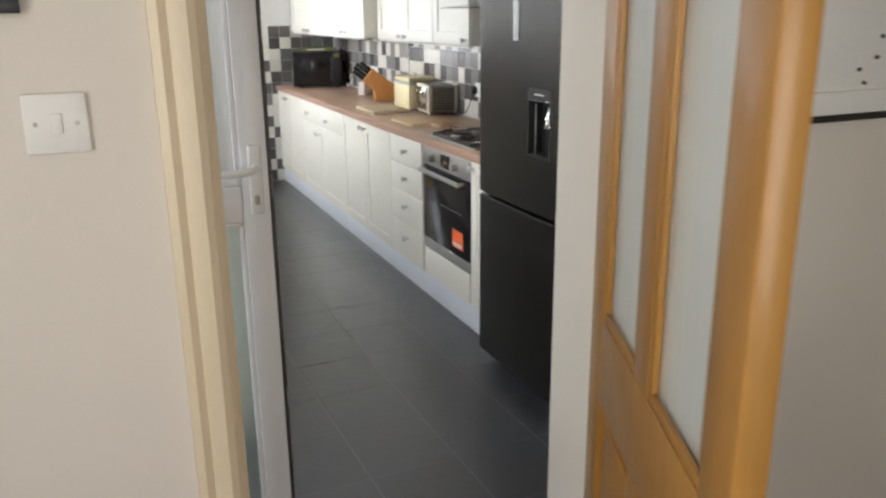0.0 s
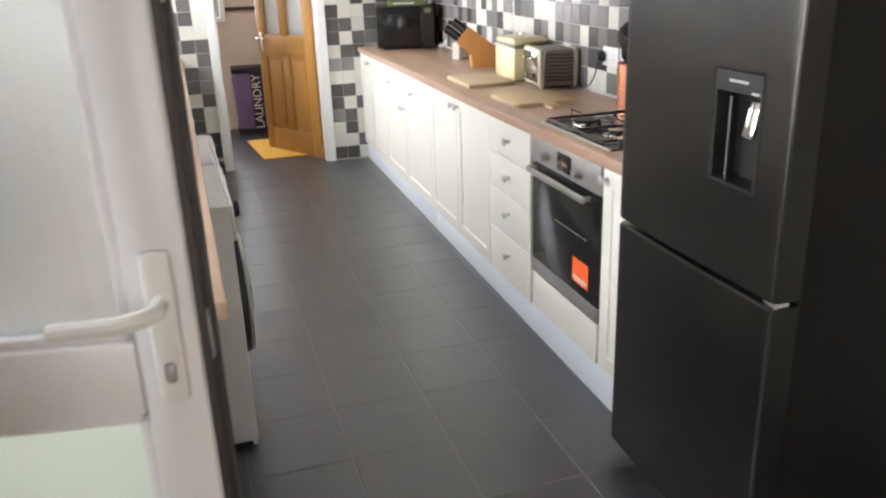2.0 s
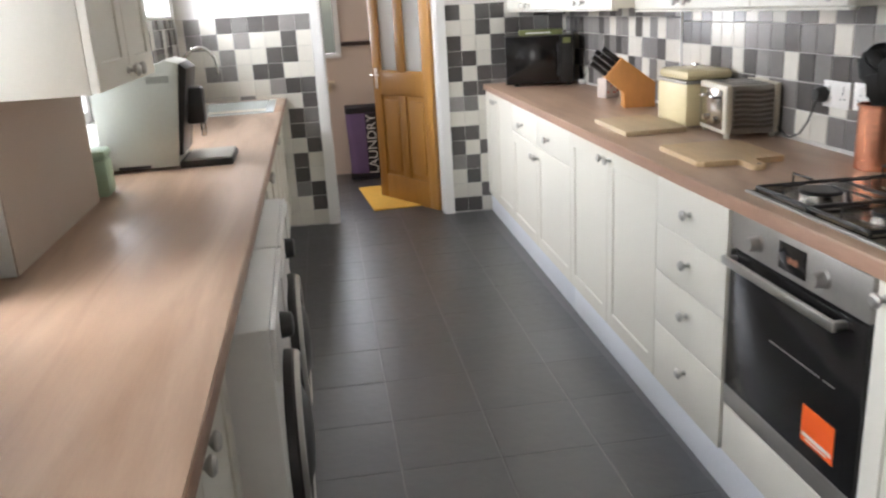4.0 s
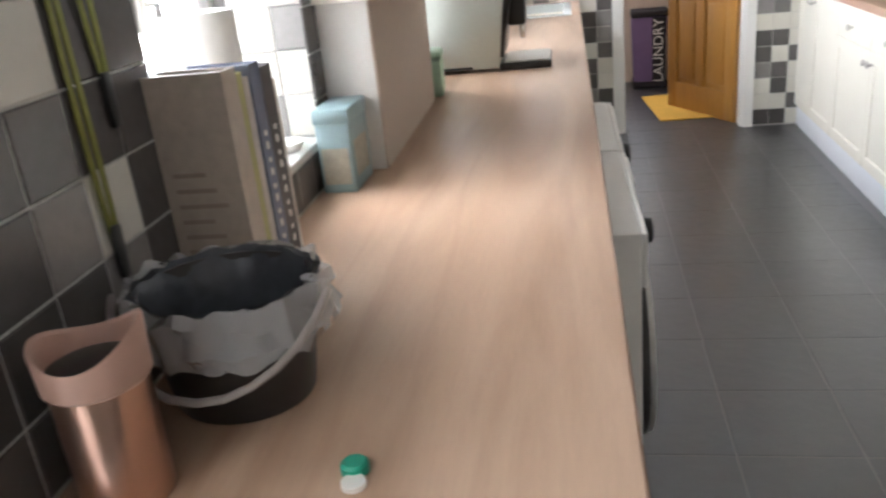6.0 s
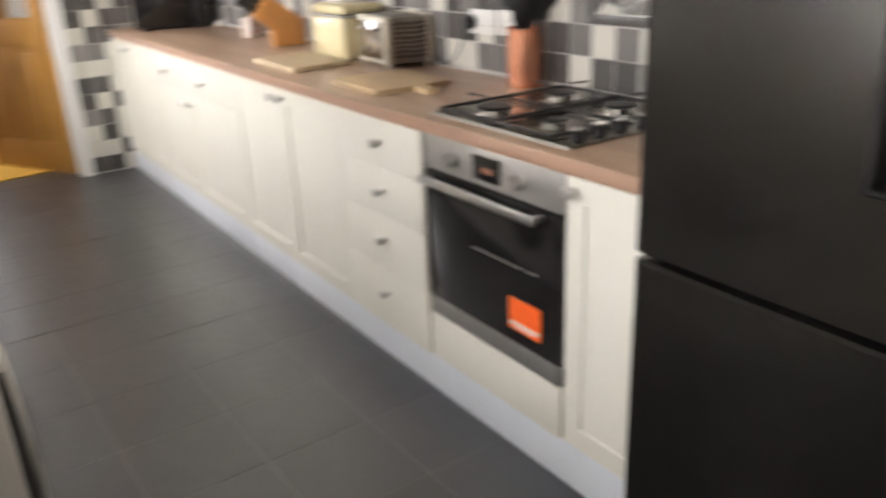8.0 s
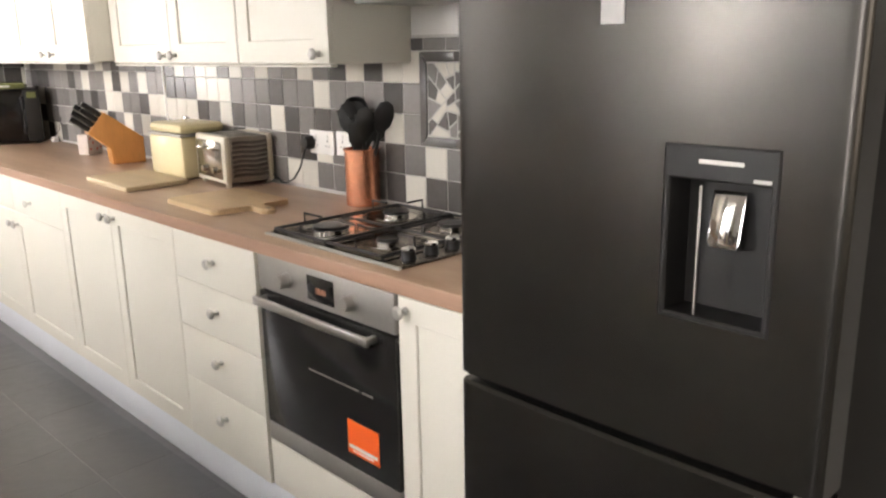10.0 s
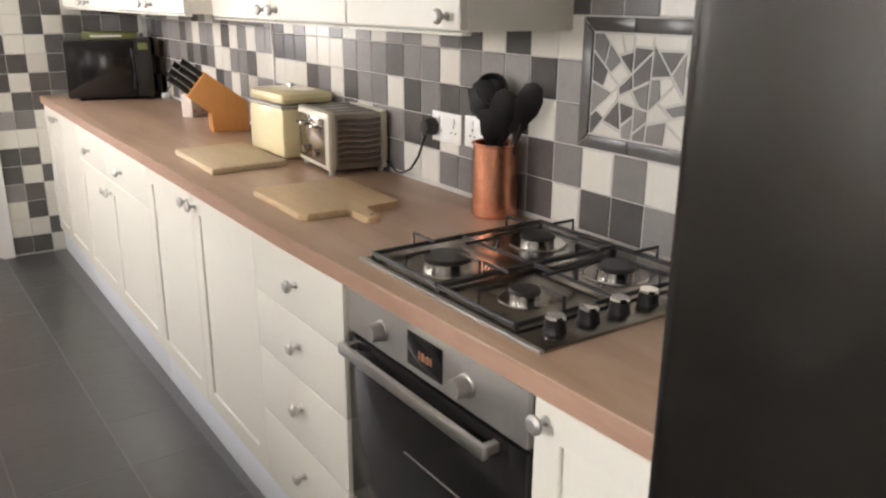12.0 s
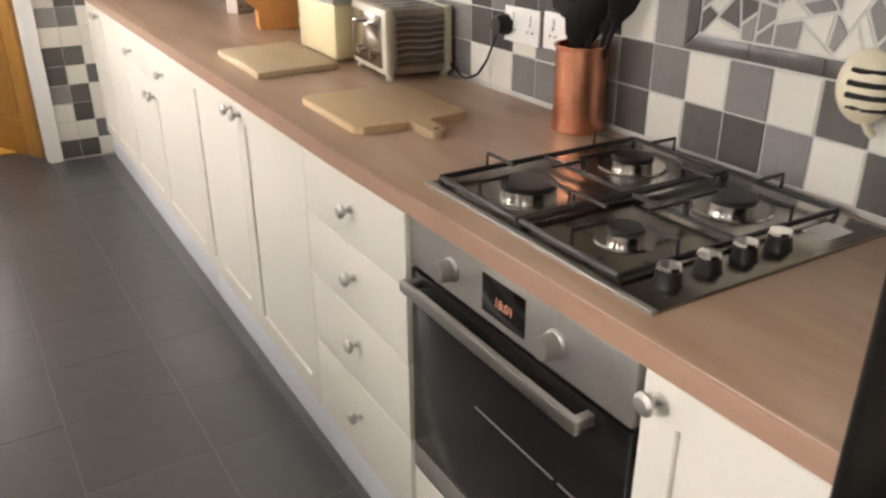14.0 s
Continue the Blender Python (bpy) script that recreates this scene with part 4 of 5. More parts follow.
def microwave():
    mw = thing("microwave", "black microwave oven pushed into the worktop corner", "microwave", pose(0.345, 3.96, TOP, 0, 0, -13))
    slab("casing", BLACK, mw, ((-0.24, -0.15, 0.012), (0.2, 0.2, 0.315)), bevel=0.006)
    slab("door", BLACK_GLASS, mw, ((-0.238, -0.172, 0.014), (0.11, -0.151, 0.313)), bevel=0.004)
    slab("control_panel", BLACK, mw, ((0.112, -0.17, 0.014), (0.198, -0.151, 0.313)), bevel=0.004)
    slab("side_panel", material("grey_side_steel", (0.16, 0.15, 0.14), 0.4, 0.6), mw, ((-0.2425, -0.14, 0.02), (-0.2405, 0.19, 0.305)), bevel=0)
    slab("label", CARTON, mw, ((0.13, -0.1715, 0.265), (0.18, -0.1702, 0.3)), bevel=0, label="yellow-green sticker")
    bm = bmesh.new()
    tube(bm, [(0.1, -0.185, 0.06), (0.1, -0.195, 0.1), (0.1, -0.195, 0.23), (0.1, -0.185, 0.27)], 0.008, 8)
    part("door_handle", bm, BLACK, mw)
    for x, y in ((-0.17, -0.12), (0.17, -0.12), (-0.17, 0.16), (0.17, 0.16)):
        slab("foot", RUBBER, mw, ((x - 0.015, y - 0.015, 0), (x + 0.015, y + 0.015, 0.013)), bevel=0.002)
    box_ob = thing("food_carton", "yellow-green carton lying on the microwave", "carton", pose(0.34, 3.97, TOP + 0.3155, 0, 0, -11))
    slab("carton", CARTON, box_ob, ((-0.14, -0.08, 0.0), (0.14, 0.12, 0.035)), bevel=0.004)
    slab("carton_print", PAPER, box_ob, ((-0.1, -0.081, 0.012), (0.06, -0.0801, 0.022)), bevel=0)
    bits = thing("cable_tidy", "white adaptor and cable beside the microwave", "adaptor")
    bm = bmesh.new()
    box(bm, (0.535, 3.72, TOP), (0.57, 3.76, TOP + 0.03), 0.005)
    part("adaptor", bm, WHITE_PLASTIC, bits)
    bm = bmesh.new()
    tube(bm, [(0.55, 3.74, TOP + 0.03), (0.57, 3.7, 0.98), (0.575, 3.66, 1.06)], 0.003, 6)
    part("cable", bm, BLACK, bits)


microwave()


def socket(y, z):
    s = thing("wall_socket", "white double mains socket on the tiled wall", "socket", pose(0.5855, y, z, 0, 0, 0), group="sockets over the worktop")
    slab("plate", WHITE_PLASTIC, s, ((-0.008, -0.073, -0.043), (0.0, 0.073, 0.043)), bevel=0.003)
    for dy in (-0.036, 0.036):
        slab("switch", WHITE_PLASTIC, s, ((-0.012, dy - 0.006, 0.012), (-0.008, dy + 0.006, 0.03)), bevel=0.001)
        slab("pin_holes", BLACK, s, ((-0.0086, dy - 0.002, 0.002), (-0.0079, dy + 0.002, 0.009)), ((-0.0086, dy - 0.013, -0.014), (-0.0079, dy - 0.007, -0.01)), ((-0.0086, dy + 0.007, -0.014), (-0.0079, dy + 0.013, -0.01)), bevel=0)
    return s


socket(1.05, 1.093)
socket(0.888, 1.097)


def utensil_pot():
    pot = thing("utensil_pot", "hammered copper utensil pot on the worktop", "utensil pot", pose(0.524, 0.75, TOP))
    bm = bmesh.new()
    lathe(bm, [(0, 0), (0.055, 0), (0.058, 0.003), (0.058, 0.182), (0.061, 0.184), (0.061, 0.19), (0.055, 0.19), (0.055, 0.008), (0, 0.008)], 40)
    part("pot", bm, COPPER, pot)
    bm = bmesh.new()
    tube(bm, [(0.0605 * math.cos(2 * math.pi * k / 36), 0.0605 * math.sin(2 * math.pi * k / 36), 0.188) for k in range(36)], 0.0025, 8, closed=True)
    part("rolled_rim", bm, COPPER, pot)


utensil_pot()


def utensil(name, label, top, tilt, turn, build):
    u = thing(name, label, "utensil", pose(0.524, 0.75, TOP + 0.012) @ pose(0, 0, 0, tilt, 0, turn) @ pose(0, 0, 0, 0, 0, -40 - turn), group="utensils in the copper pot")
    bm = bmesh.new()
    tube(bm, [(0, 0, 0), (0, 0, top)], 0.006, 8)
    part("handle", bm, BLACK, u)
    bm = bmesh.new()
    build(bm, top)
    bmesh.ops.scale(bm, vec=(0.84, 0.84, 0.84), space=Matrix.Translation((0, 0, -top)), verts=bm.verts)
    part("head", bm, BLACK, u)


def ladle(bm, z):
    lathe(bm, [(0, -0.036), (0.028, -0.03), (0.044, -0.01), (0.049, 0.014), (0.046, 0.014), (0.038, -0.007), (0, -0.03)], 20, pose(0, 0.01, z + 0.02, 65, 0, 0))


def spatula(bm, z):
    prism(bm, [(-0.012, 0), (-0.035, 0.03), (-0.036, 0.1), (0.03, 0.11), (0.034, 0.03), (0.012, 0)], plane_frame((0, -0.002, z - 0.01), (1, 0, 0), (0, 0, 1)), 0.004, 0.001)


def spoon(bm, z):
    prism(bm, [(-0.012, -0.02), (-0.034, 0.02), (-0.039, 0.06), (-0.026, 0.1), (0, 0.112), (0.026, 0.1), (0.039, 0.06), (0.034, 0.02), (0.012, -0.02)], plane_frame((0, -0.002, z - 0.01), (1, 0, 0), (0, 0, 1)), 0.006, 0.002)


utensil("soup_ladle", "black nylon ladle standing in a copper pot", 0.29, 5, 175, ladle)
utensil("slotted_turner", "black nylon turner standing in a copper pot", 0.245, 20, 168, spatula)
utensil("serving_spoon", "black nylon serving spoon in a copper pot", 0.27, 19, 12, spoon)
utensil("serving_spoon", "black nylon spoon leaning in a copper pot", 0.25, 9, 195, spoon)
utensil("pasta_server", "black nylon server leaning out of a pot", 0.235, 8, -15, spoon)
utensil("spatula", "black nylon spatula leaning out of a pot", 0.21, 13, 60, spatula)
utensil("potato_masher", "black nylon masher head low in a pot", 0.2, 7, 110, spoon)
utensil("fish_slice", "black nylon fish slice low in a pot", 0.19, 8, -60, spatula)


def skimmer():
    s = thing("slotted_skimmer", "cream plastic slotted skimmer hanging near the fridge", "skimmer", pose(0.555, 0.12, 1.125, 0, 0, 0))
    bm = bmesh.new()
    lathe(bm, [(0, 0.022), (0.03, 0.018), (0.048, 0.004), (0.052, -0.006), (0.048, -0.004), (0.03, 0.012), (0, 0.016)], 28, pose(0, 0, 0, 0, -90, 0) @ Matrix.Diagonal((1.15, 0.95, 1, 1)))
    bowl = part("bowl", bm, CREAM_NYLON, s)
    for z in (-0.03, -0.011, 0.008, 0.027):
        bm = bmesh.new()
        tube(bm, [(-0.0235 + 0.026 * (math.hypot(z, y * 1.05) / 0.052) ** 2.2, y, z) for y in (0.014, 0.0, -0.015, -0.028, -0.037, -0.043)], 0.0048, 6)
        part("slot", bm, IRON, bowl)
    bm = bmesh.new()
    tube(bm, [(0, -0.012, -0.05), (0.006, -0.018, -0.066), (0.016, -0.02, -0.074)], 0.007, 8)
    part("handle", bm, CREAM_NYLON, s)
    hook = thing("coat_hook", "satin metal round hook on the tiled wall", "hook")
    bm = bmesh.new()
    lathe(bm, [(0, 0), (0.008, 0), (0.008, 0.012), (0.016, 0.017), (0.018, 0.024), (0.012, 0.03), (0, 0.031)], 20, pose(0.5855, 0.19, 1.372, 0, -90, 0))
    part("knob", bm, NICKEL, hook)


skimmer()


def spotted_box():
    b = thing("storage_box", "small white box with red spots behind the knives", "box", pose(0.46, 2.95, TOP, 0, 0, 24))
    slab("box_body", BOX_CARD, b, ((-0.05, -0.035, 0.0), (0.05, 0.035, 0.105)), bevel=0.004)
    red = material("red_print", (0.5, 0.06, 0.04), 0.5)
    for x, z in ((-0.033, 0.03), (-0.012, 0.062), (0.012, 0.028), (0.032, 0.07), (-0.03, 0.085), (0.035, 0.035)):
        bm = bmesh.new()
        lathe(bm, [(0, 0), (0.0065, 0), (0, 0.0006)], 10, pose(x, -0.035, z, 90, 0, 0))
        part("spot", bm, red, b)


spotted_box()


# ---- left-hand run ----
def left_thing(name, label, category, x=0.0, y=0.0, z=0.0, turn=0.0, group=""):
    return thing(name, label, category, LEFT @ pose(x, y, z, 0, 0, turn), group)


w = left_thing("worktop", "oak-effect laminate worktop under the windows", "worktop")


def front_line(y):
    # the board was scribed: it is narrower at the back-door end
    return -0.0265 + 0.0092 * (y + 0.82)


for x0, x1, y0, y1 in ((-0.632, None, -0.82, 3.385), (-0.632, -0.5, 3.385, 4.05), (-0.055, None, 3.385, 4.05), (-0.632, None, 4.05, FAR)):
    bm = bmesh.new()
    right = [(x1, y0), (x1, y1)] if x1 is not None else [(front_line(y0), y0), (front_line(y1), y1)]
    prism(bm, [(x0, y0), *right, (x0, y1)], pose(0, 0, 0.871), 0.039, 0.003)
    part("worktop_board", bm, WORKTOP, w)
bm = bmesh.new()
prism(bm, [(front_line(-0.82), -0.82), (front_line(-0.82) + 0.0025, -0.82), (front_line(FAR) + 0.0025, FAR), (front_line(FAR), FAR)], pose(0, 0, 0.8715), 0.035, 0.001)
part("front_edging", bm, WORKTOP_EDGE, w)


def left_unit(y0, y1, seam, knobs, label, back=0.0):
    u = left_thing("base_cabinet", label, "cabinet", -back, group="base cabinets under the windows")
    slab("carcass", CABINET, u, ((-0.6, y0, 0.135), (-0.047, y1, 0.869)), bevel=0)
    slab("plinth", PLINTH, u, ((-0.08, y0, 0.0), (-0.065, y1, 0.134)), bevel=0)
    edges = [y0, *seam, y1]
    for a, b in zip(edges, edges[1:]):
        d = shaker_front("door", u, -0.046, a, b, Z0, Z1, facing=1)
        for k in knobs:
            if a < k < b:
                knob(d, -0.026, k, 0.825, 1)
    return u


left_unit(-0.815, 0.085, [-0.31], [-0.345, -0.275], "ivory shaker base cabinet with double doors by the back door", 0.022)
left_unit(1.31, 2.3, [1.8], [1.76, 1.84], "ivory shaker base cabinet with double doors")
left_unit(2.3, 3.28, [2.8], [2.76, 2.84], "ivory shaker base cabinet with double doors")
left_unit(3.28, FAR, [3.78], [3.74, 3.82], "ivory shaker sink cabinet with double doors")


def washing_machine(y0, label):
    wm = left_thing("washing_machine", label, "washing machine")
    x = 0.045
    slab("casing", WHITE_PLASTIC, wm, ((-0.55, y0, 0.02), (x, y0 + 0.595, 0.852)), bevel=0.008)
    slab("control_panel", WHITE_PLASTIC, wm, ((x, y0 + 0.004, 0.735), (x + 0.012, y0 + 0.591, 0.85)), bevel=0.004)
    slab("drawer", WHITE_PLASTIC, wm, ((x + 0.012, y0 + 0.36, 0.75), (x + 0.018, y0 + 0.58, 0.84)), bevel=0.003)
    bm = bmesh.new()
    lathe(bm, [(0, 0), (0.03, 0), (0.027, 0.024), (0.02, 0.028), (0, 0.028)], 20, pose(x + 0.012, y0 + 0.18, 0.79, 0, 90, 0))
    part("programme_dial", bm, BLACK, wm)
    bm = bmesh.new()
    lathe(bm, [(0.215, 0), (0.215, 0.02), (0.2, 0.035), (0.165, 0.035), (0.15, 0.012), (0.15, 0)], 40, pose(x, y0 + 0.3, 0.45, 0, 90, 0))
    ring = part("door_ring", bm, DARK_BIN, wm, "dark plastic porthole door ring")
    bm = bmesh.new()
    lathe(bm, [(0.212, 0.026), (0.207, 0.036), (0.198, 0.039), (0.196, 0.034), (0.204, 0.026), (0.212, 0.026)], 48, pose(x, y0 + 0.3, 0.45, 0, 90, 0))
    part("rim", bm, NICKEL, ring, "pale metal rim")
    bm = bmesh.new()
    lathe(bm, [(0.152, 0.008), (0.13, 0.03), (0.08, 0.05), (0, 0.055)], 32, pose(x, y0 + 0.3, 0.45, 0, 90, 0))
    part("porthole", bm, DARK_BIN, ring, "dark glass bowl")
    slab("toe_panel", WHITE_PLASTIC, wm, ((x - 0.02, y0 + 0.01, 0.0), (x - 0.004, y0 + 0.585, 0.03)), bevel=0.002)


washing_machine(0.092, "white washing machine with a dark porthole, under the worktop")
washing_machine(0.7, "second white front-loading machine under the worktop")


def left_wall_cabinet():
    u = left_thing("wall_cabinet", "ivory wall cabinet hung on the pier between windows", "cabinet")
    slab("carcass", CABINET, u, ((-0.511, 0.44, 1.299), (-0.283, 1.08, 2.05)), bevel=0.001)
    slab("side_panel", CABINET, u, ((-0.634, 0.41, 1.297), (-0.283, 0.429, 2.05)), bevel=0.002)
    d = shaker_front("door", u, -0.282, 0.41, 0.745, 1.299, 2.05, facing=1)
    knob(d, -0.262, 0.71, 1.33, 1)
    d = shaker_front("door", u, -0.282, 0.745, 1.08, 1.299, 2.05, facing=1)
    knob(d, -0.262, 0.78, 1.33, 1)


left_wall_cabinet()


def tea_tin():
    t = left_thing("storage_tin", "square pale teal storage tin with a cream label", "tin", -0.58, 0.335, TOP, -2)
    slab("tin_body", TEAL, t, ((-0.038, -0.072, 0.0), (0.038, 0.072, 0.155)), bevel=0.004)
    slab("lid", TEAL, t, ((-0.041, -0.075, 0.152), (0.041, 0.075, 0.185)), bevel=0.005)
    slab("label", TIN_LABEL, t, ((-0.03, -0.0728, 0.02), (0.03, -0.0721, 0.1)), ((0.0381, -0.05, 0.03), (0.0388, 0.05, 0.11)), bevel=0)


tea_tin()


def books():
    specs = ((0.046, 0.372, 0.11, (0.44, 0.37, 0.3), "tall hardback cookbook with a pale printed cover"), (0.03, 0.36, 0.105, (0.36, 0.34, 0.12), "slim green-spined cookbook in a row"), (0.02, 0.35, 0.105, (0.55, 0.5, 0.45), "slim pale cookbook among others"), (0.038, 0.365, 0.108, (0.13, 0.15, 0.22), "blue-grey cookbook with white spine lettering"), (0.044, 0.355, 0.108, (0.045, 0.04, 0.04), "thick black cookbook in the row"), (0.018, 0.33, 0.105, (0.62, 0.58, 0.52), "slim white cookbook at the end of the row"))
    y = -0.386
    for n, (t, h, d, colour, label) in enumerate(specs):
        b = left_thing("book", label, "book", -0.628, y, TOP, 0, group="cookbooks standing on the worktop")
        cover = material("book_cover", colour, 0.5, vary=0.15, scale=25)
        bm = bmesh.new()
        prism(bm, [(0, 0), (d, 0), (d, t), (0, t), (0, t - 0.003), (d - 0.004, t - 0.003), (d - 0.004, 0.003), (0, 0.003)], Matrix(), h)
        part("cover", bm, cover, b)
        slab("pages", PAPER, b, ((0.003, 0.0032, 0.003), (d - 0.0042, t - 0.0032, h - 0.004)), bevel=0)
        if n == 0:
            for k in range(9):
                slab("print_line", material("brown_print", (0.31, 0.25, 0.2), 0.7), b, ((0.015, -0.0006, 0.06 + k * 0.022), (0.085 - 0.012 * (k % 3), 0.0, 0.066 + k * 0.022)), bevel=0)
        if n in (3, 4):
            for k in range(11):
                slab("print_line", PAPER, b, ((d, t * 0.38, 0.06 + k * 0.02), (d + 0.0005, t * 0.62, 0.067 + k * 0.02 + 0.004 * (k % 2))), bevel=0)
        y += t + 0.0015


books()

roll = left_thing("kitchen_roll", "white kitchen roll standing on the window sill", "kitchen roll", -0.745, 0.06, 1.0185)
bm = bmesh.new()
lathe(bm, [(0.02, 0), (0.07, 0), (0.072, 0.01), (0.072, 0.3), (0.07, 0.31), (0.02, 0.31), (0.02, 0)], 32)
part("paper", bm, PAPER, roll)
dish = left_thing("soap_dish", "small white dish on the window sill", "dish", -0.68, 0.24, 1.0185)
bm = bmesh.new()
lathe(bm, [(0, 0.0), (0.03, 0.0), (0.042, 0.02), (0.039, 0.02), (0.028, 0.005), (0, 0.005)], 24)
part("bowl", bm, WHITE_PLASTIC, dish)


def caddy_bin():
    b = left_thing("food_waste_caddy", "dark plastic food caddy lined with a clear bag", "bin", -0.495, -0.54, TOP)
    def oval(bm, rings, seg=40, wob=0.0, sx=0.9, sy=0.82, freq=3.2):
        loops = []
        for n, (r, z) in enumerate(rings):
            loop = []
            for k in range(seg):
                a = 2 * math.pi * k / seg
                rr = r * (1 + (wob * noise.noise((freq * math.cos(a), freq * math.sin(a), z * 22 + n)) if wob else 0))
                dz = (wob * 0.12 * noise.noise((4 * math.cos(a), 4 * math.sin(a), n * 2.7)) if wob else 0)
                loop.append(bm.verts.new((sx * rr * math.cos(a), sy * rr * math.sin(a), z + dz)))
            loops.append(loop)
        for p, q in zip(loops, loops[1:]):
            for k in range(seg):
                bm.faces.new((p[k], p[(k + 1) % seg], q[(k + 1) % seg], q[k]))
        return loops
    bm = bmesh.new()
    loops = oval(bm, [(0.093, 0.0), (0.096, 0.004), (0.12, 0.14), (0.126, 0.142), (0.126, 0.15), (0.116, 0.15), (0.113, 0.14), (0.09, 0.01)])
    bm.faces.new(loops[0][::-1])
    bm.faces.new(loops[-1])
    part("tub", bm, DARK_BIN, b)
    bm = bmesh.new()
    oval(bm, [(0.125, 0.156), (0.132, 0.158), (0.138, 0.146), (0.136, 0.13), (0.143, 0.108), (0.138, 0.092), (0.132, 0.086)], 110, 0.12, freq=5.5)
    part("liner_overhang", bm, BAG, b, "crumpled clear plastic liner folded over the rim")
    bm = bmesh.new()
    oval(bm, [(0.086, 0.03), (0.095, 0.08), (0.105, 0.13), (0.118, 0.153), (0.125, 0.156)], 84, 0.06)
    part("liner_bag", bm, BAG_INSIDE, b, "inside of the clear liner, darkness and bluish reflection in its colour")
    bm = bmesh.new()
    pts = []
    for k in range(13):
        a = math.radians(-168 + k * 13)
        pts.append((0.137 * math.cos(a), 0.128 * math.sin(a), 0.148 - 0.085 * math.sin(math.pi * k / 12)))
    tube(bm, pts, 0.005, 8)
    part("carry_handle", bm, material("grey_plastic", (0.3, 0.27, 0.25), 0.4), b, "grey plastic carrying handle")


caddy_bin()


def swing_bin():
    b = left_thing("table_bin", "small rose-gold swing-top bin on the worktop", "bin", -0.552, -0.735, TOP)
    bm = bmesh.new()
    lathe(bm, [(0, 0), (0.046, 0), (0.048, 0.004), (0.048, 0.15), (0, 0.15)], 40)
    part("cylinder", bm, ROSE, b, "polished rose-gold cylinder")
    seg = 48
    bm = bmesh.new()
    loops = []
    for r, z, slope in ((0.049, 0.135, 0.0), (0.053, 0.139, 0.0), (0.055, 0.178, 1.0), (0.0535, 0.182, 1.0), (0.05, 0.178, 1.0), (0.047, 0.147, 0.2)):
        loops.append([bm.verts.new((r * math.cos(2 * math.pi * k / seg), r * math.sin(2 * math.pi * k / seg), z + slope * (0.011 * math.cos(2 * (2 * math.pi * k / seg) - 0.6) + 0.006 * math.cos(2 * math.pi * k / seg - 0.5)))) for k in range(seg)])
    for p, q in zip(loops, loops[1:]):
        for k in range(seg):
            bm.faces.new((p[k], p[(k + 1) % seg], q[(k + 1) % seg], q[k]))
    part("collar", bm, ROSE_PLASTIC, b, "matt rose plastic collar")
    # dark disc stands in for shade inside the open top
    bm = bmesh.new()
    lathe(bm, [(0.0475, 0.152), (0.03, 0.158), (0, 0.16)], 32)
    part("shaded_opening", bm, DARK_BIN, b, "dark disc for the shaded inside of the bin")


swing_bin()

cap = left_thing("bottle_cap", "green plastic bottle top lying on the worktop", "bottle top", -0.318, -0.7, TOP)
bm = bmesh.new()
lathe(bm, [(0, 0), (0.015, 0), (0.015, 0.01), (0.012, 0.013), (0, 0.013)], 20)
part("top", bm, GREEN, cap)
bm = bmesh.new()
lathe(bm, [(0, 0), (0.013, 0), (0.013, 0.006), (0, 0.006)], 18, pose(0.004, -0.024, 0))
part("collar", bm, WHITE_PLASTIC, cap)


def lanyards():
    for y, low, label in ((-0.535, 1.13, "long olive-green lanyard hanging from a wall hook"), (-0.475, 1.3, "short lime-green lanyard hanging from a wall hook")):
        s = left_thing("key_lanyard", label, "lanyard", LW + 0.012, y, 0, group="lanyards on hooks")
        for side in (-1, 1):
            bm = bmesh.new()
            left_edge, right_edge = [], []
            for k in range(15):
                f = k / 14
                mid = side * 0.014 * (1 - f) ** 0.7 + 0.005 * math.sin(5 * f + side + 9 * y)
                z = 1.72 + (low - 1.72) * f
                left_edge.append((mid - 0.005, z))
                right_edge.append((mid + 0.005, z))
            prism(bm, left_edge + right_edge[::-1], plane_frame((0.001 * side, 0, 0), (0, 1, 0), (0, 0, 1)), 0.0016)
            part("strap", bm, LIME, s)
        bm = bmesh.new()
        box(bm, (-0.002, -0.008, low - 0.06), (0.007, 0.008, low + 0.006), 0.003)
        part("key_clip", bm, BLACK, s)
        bm = bmesh.new()
        lathe(bm, [(0, 0), (0.012, 0), (0.012, 0.004), (0.004, 0.006), (0.004, 0.02), (0.009, 0.024), (0, 0.026)], 14, pose(-0.006, 0, 1.72, 0, 90, 0))
        part("hook", bm, NICKEL, s)


lanyards()


def green_caddy():
    g = left_thing("sandwich_box", "rounded sage green plastic box on the worktop", "box", -0.535, 1.32, TOP, 4)
    slab("tub", SAGE, g, ((-0.045, -0.06, 0), (0.045, 0.06, 0.12)), bevel=0.012)
    slab("lid", SAGE, g, ((-0.048, -0.063, 0.12), (0.048, 0.063, 0.15)), bevel=0.013)


green_caddy()


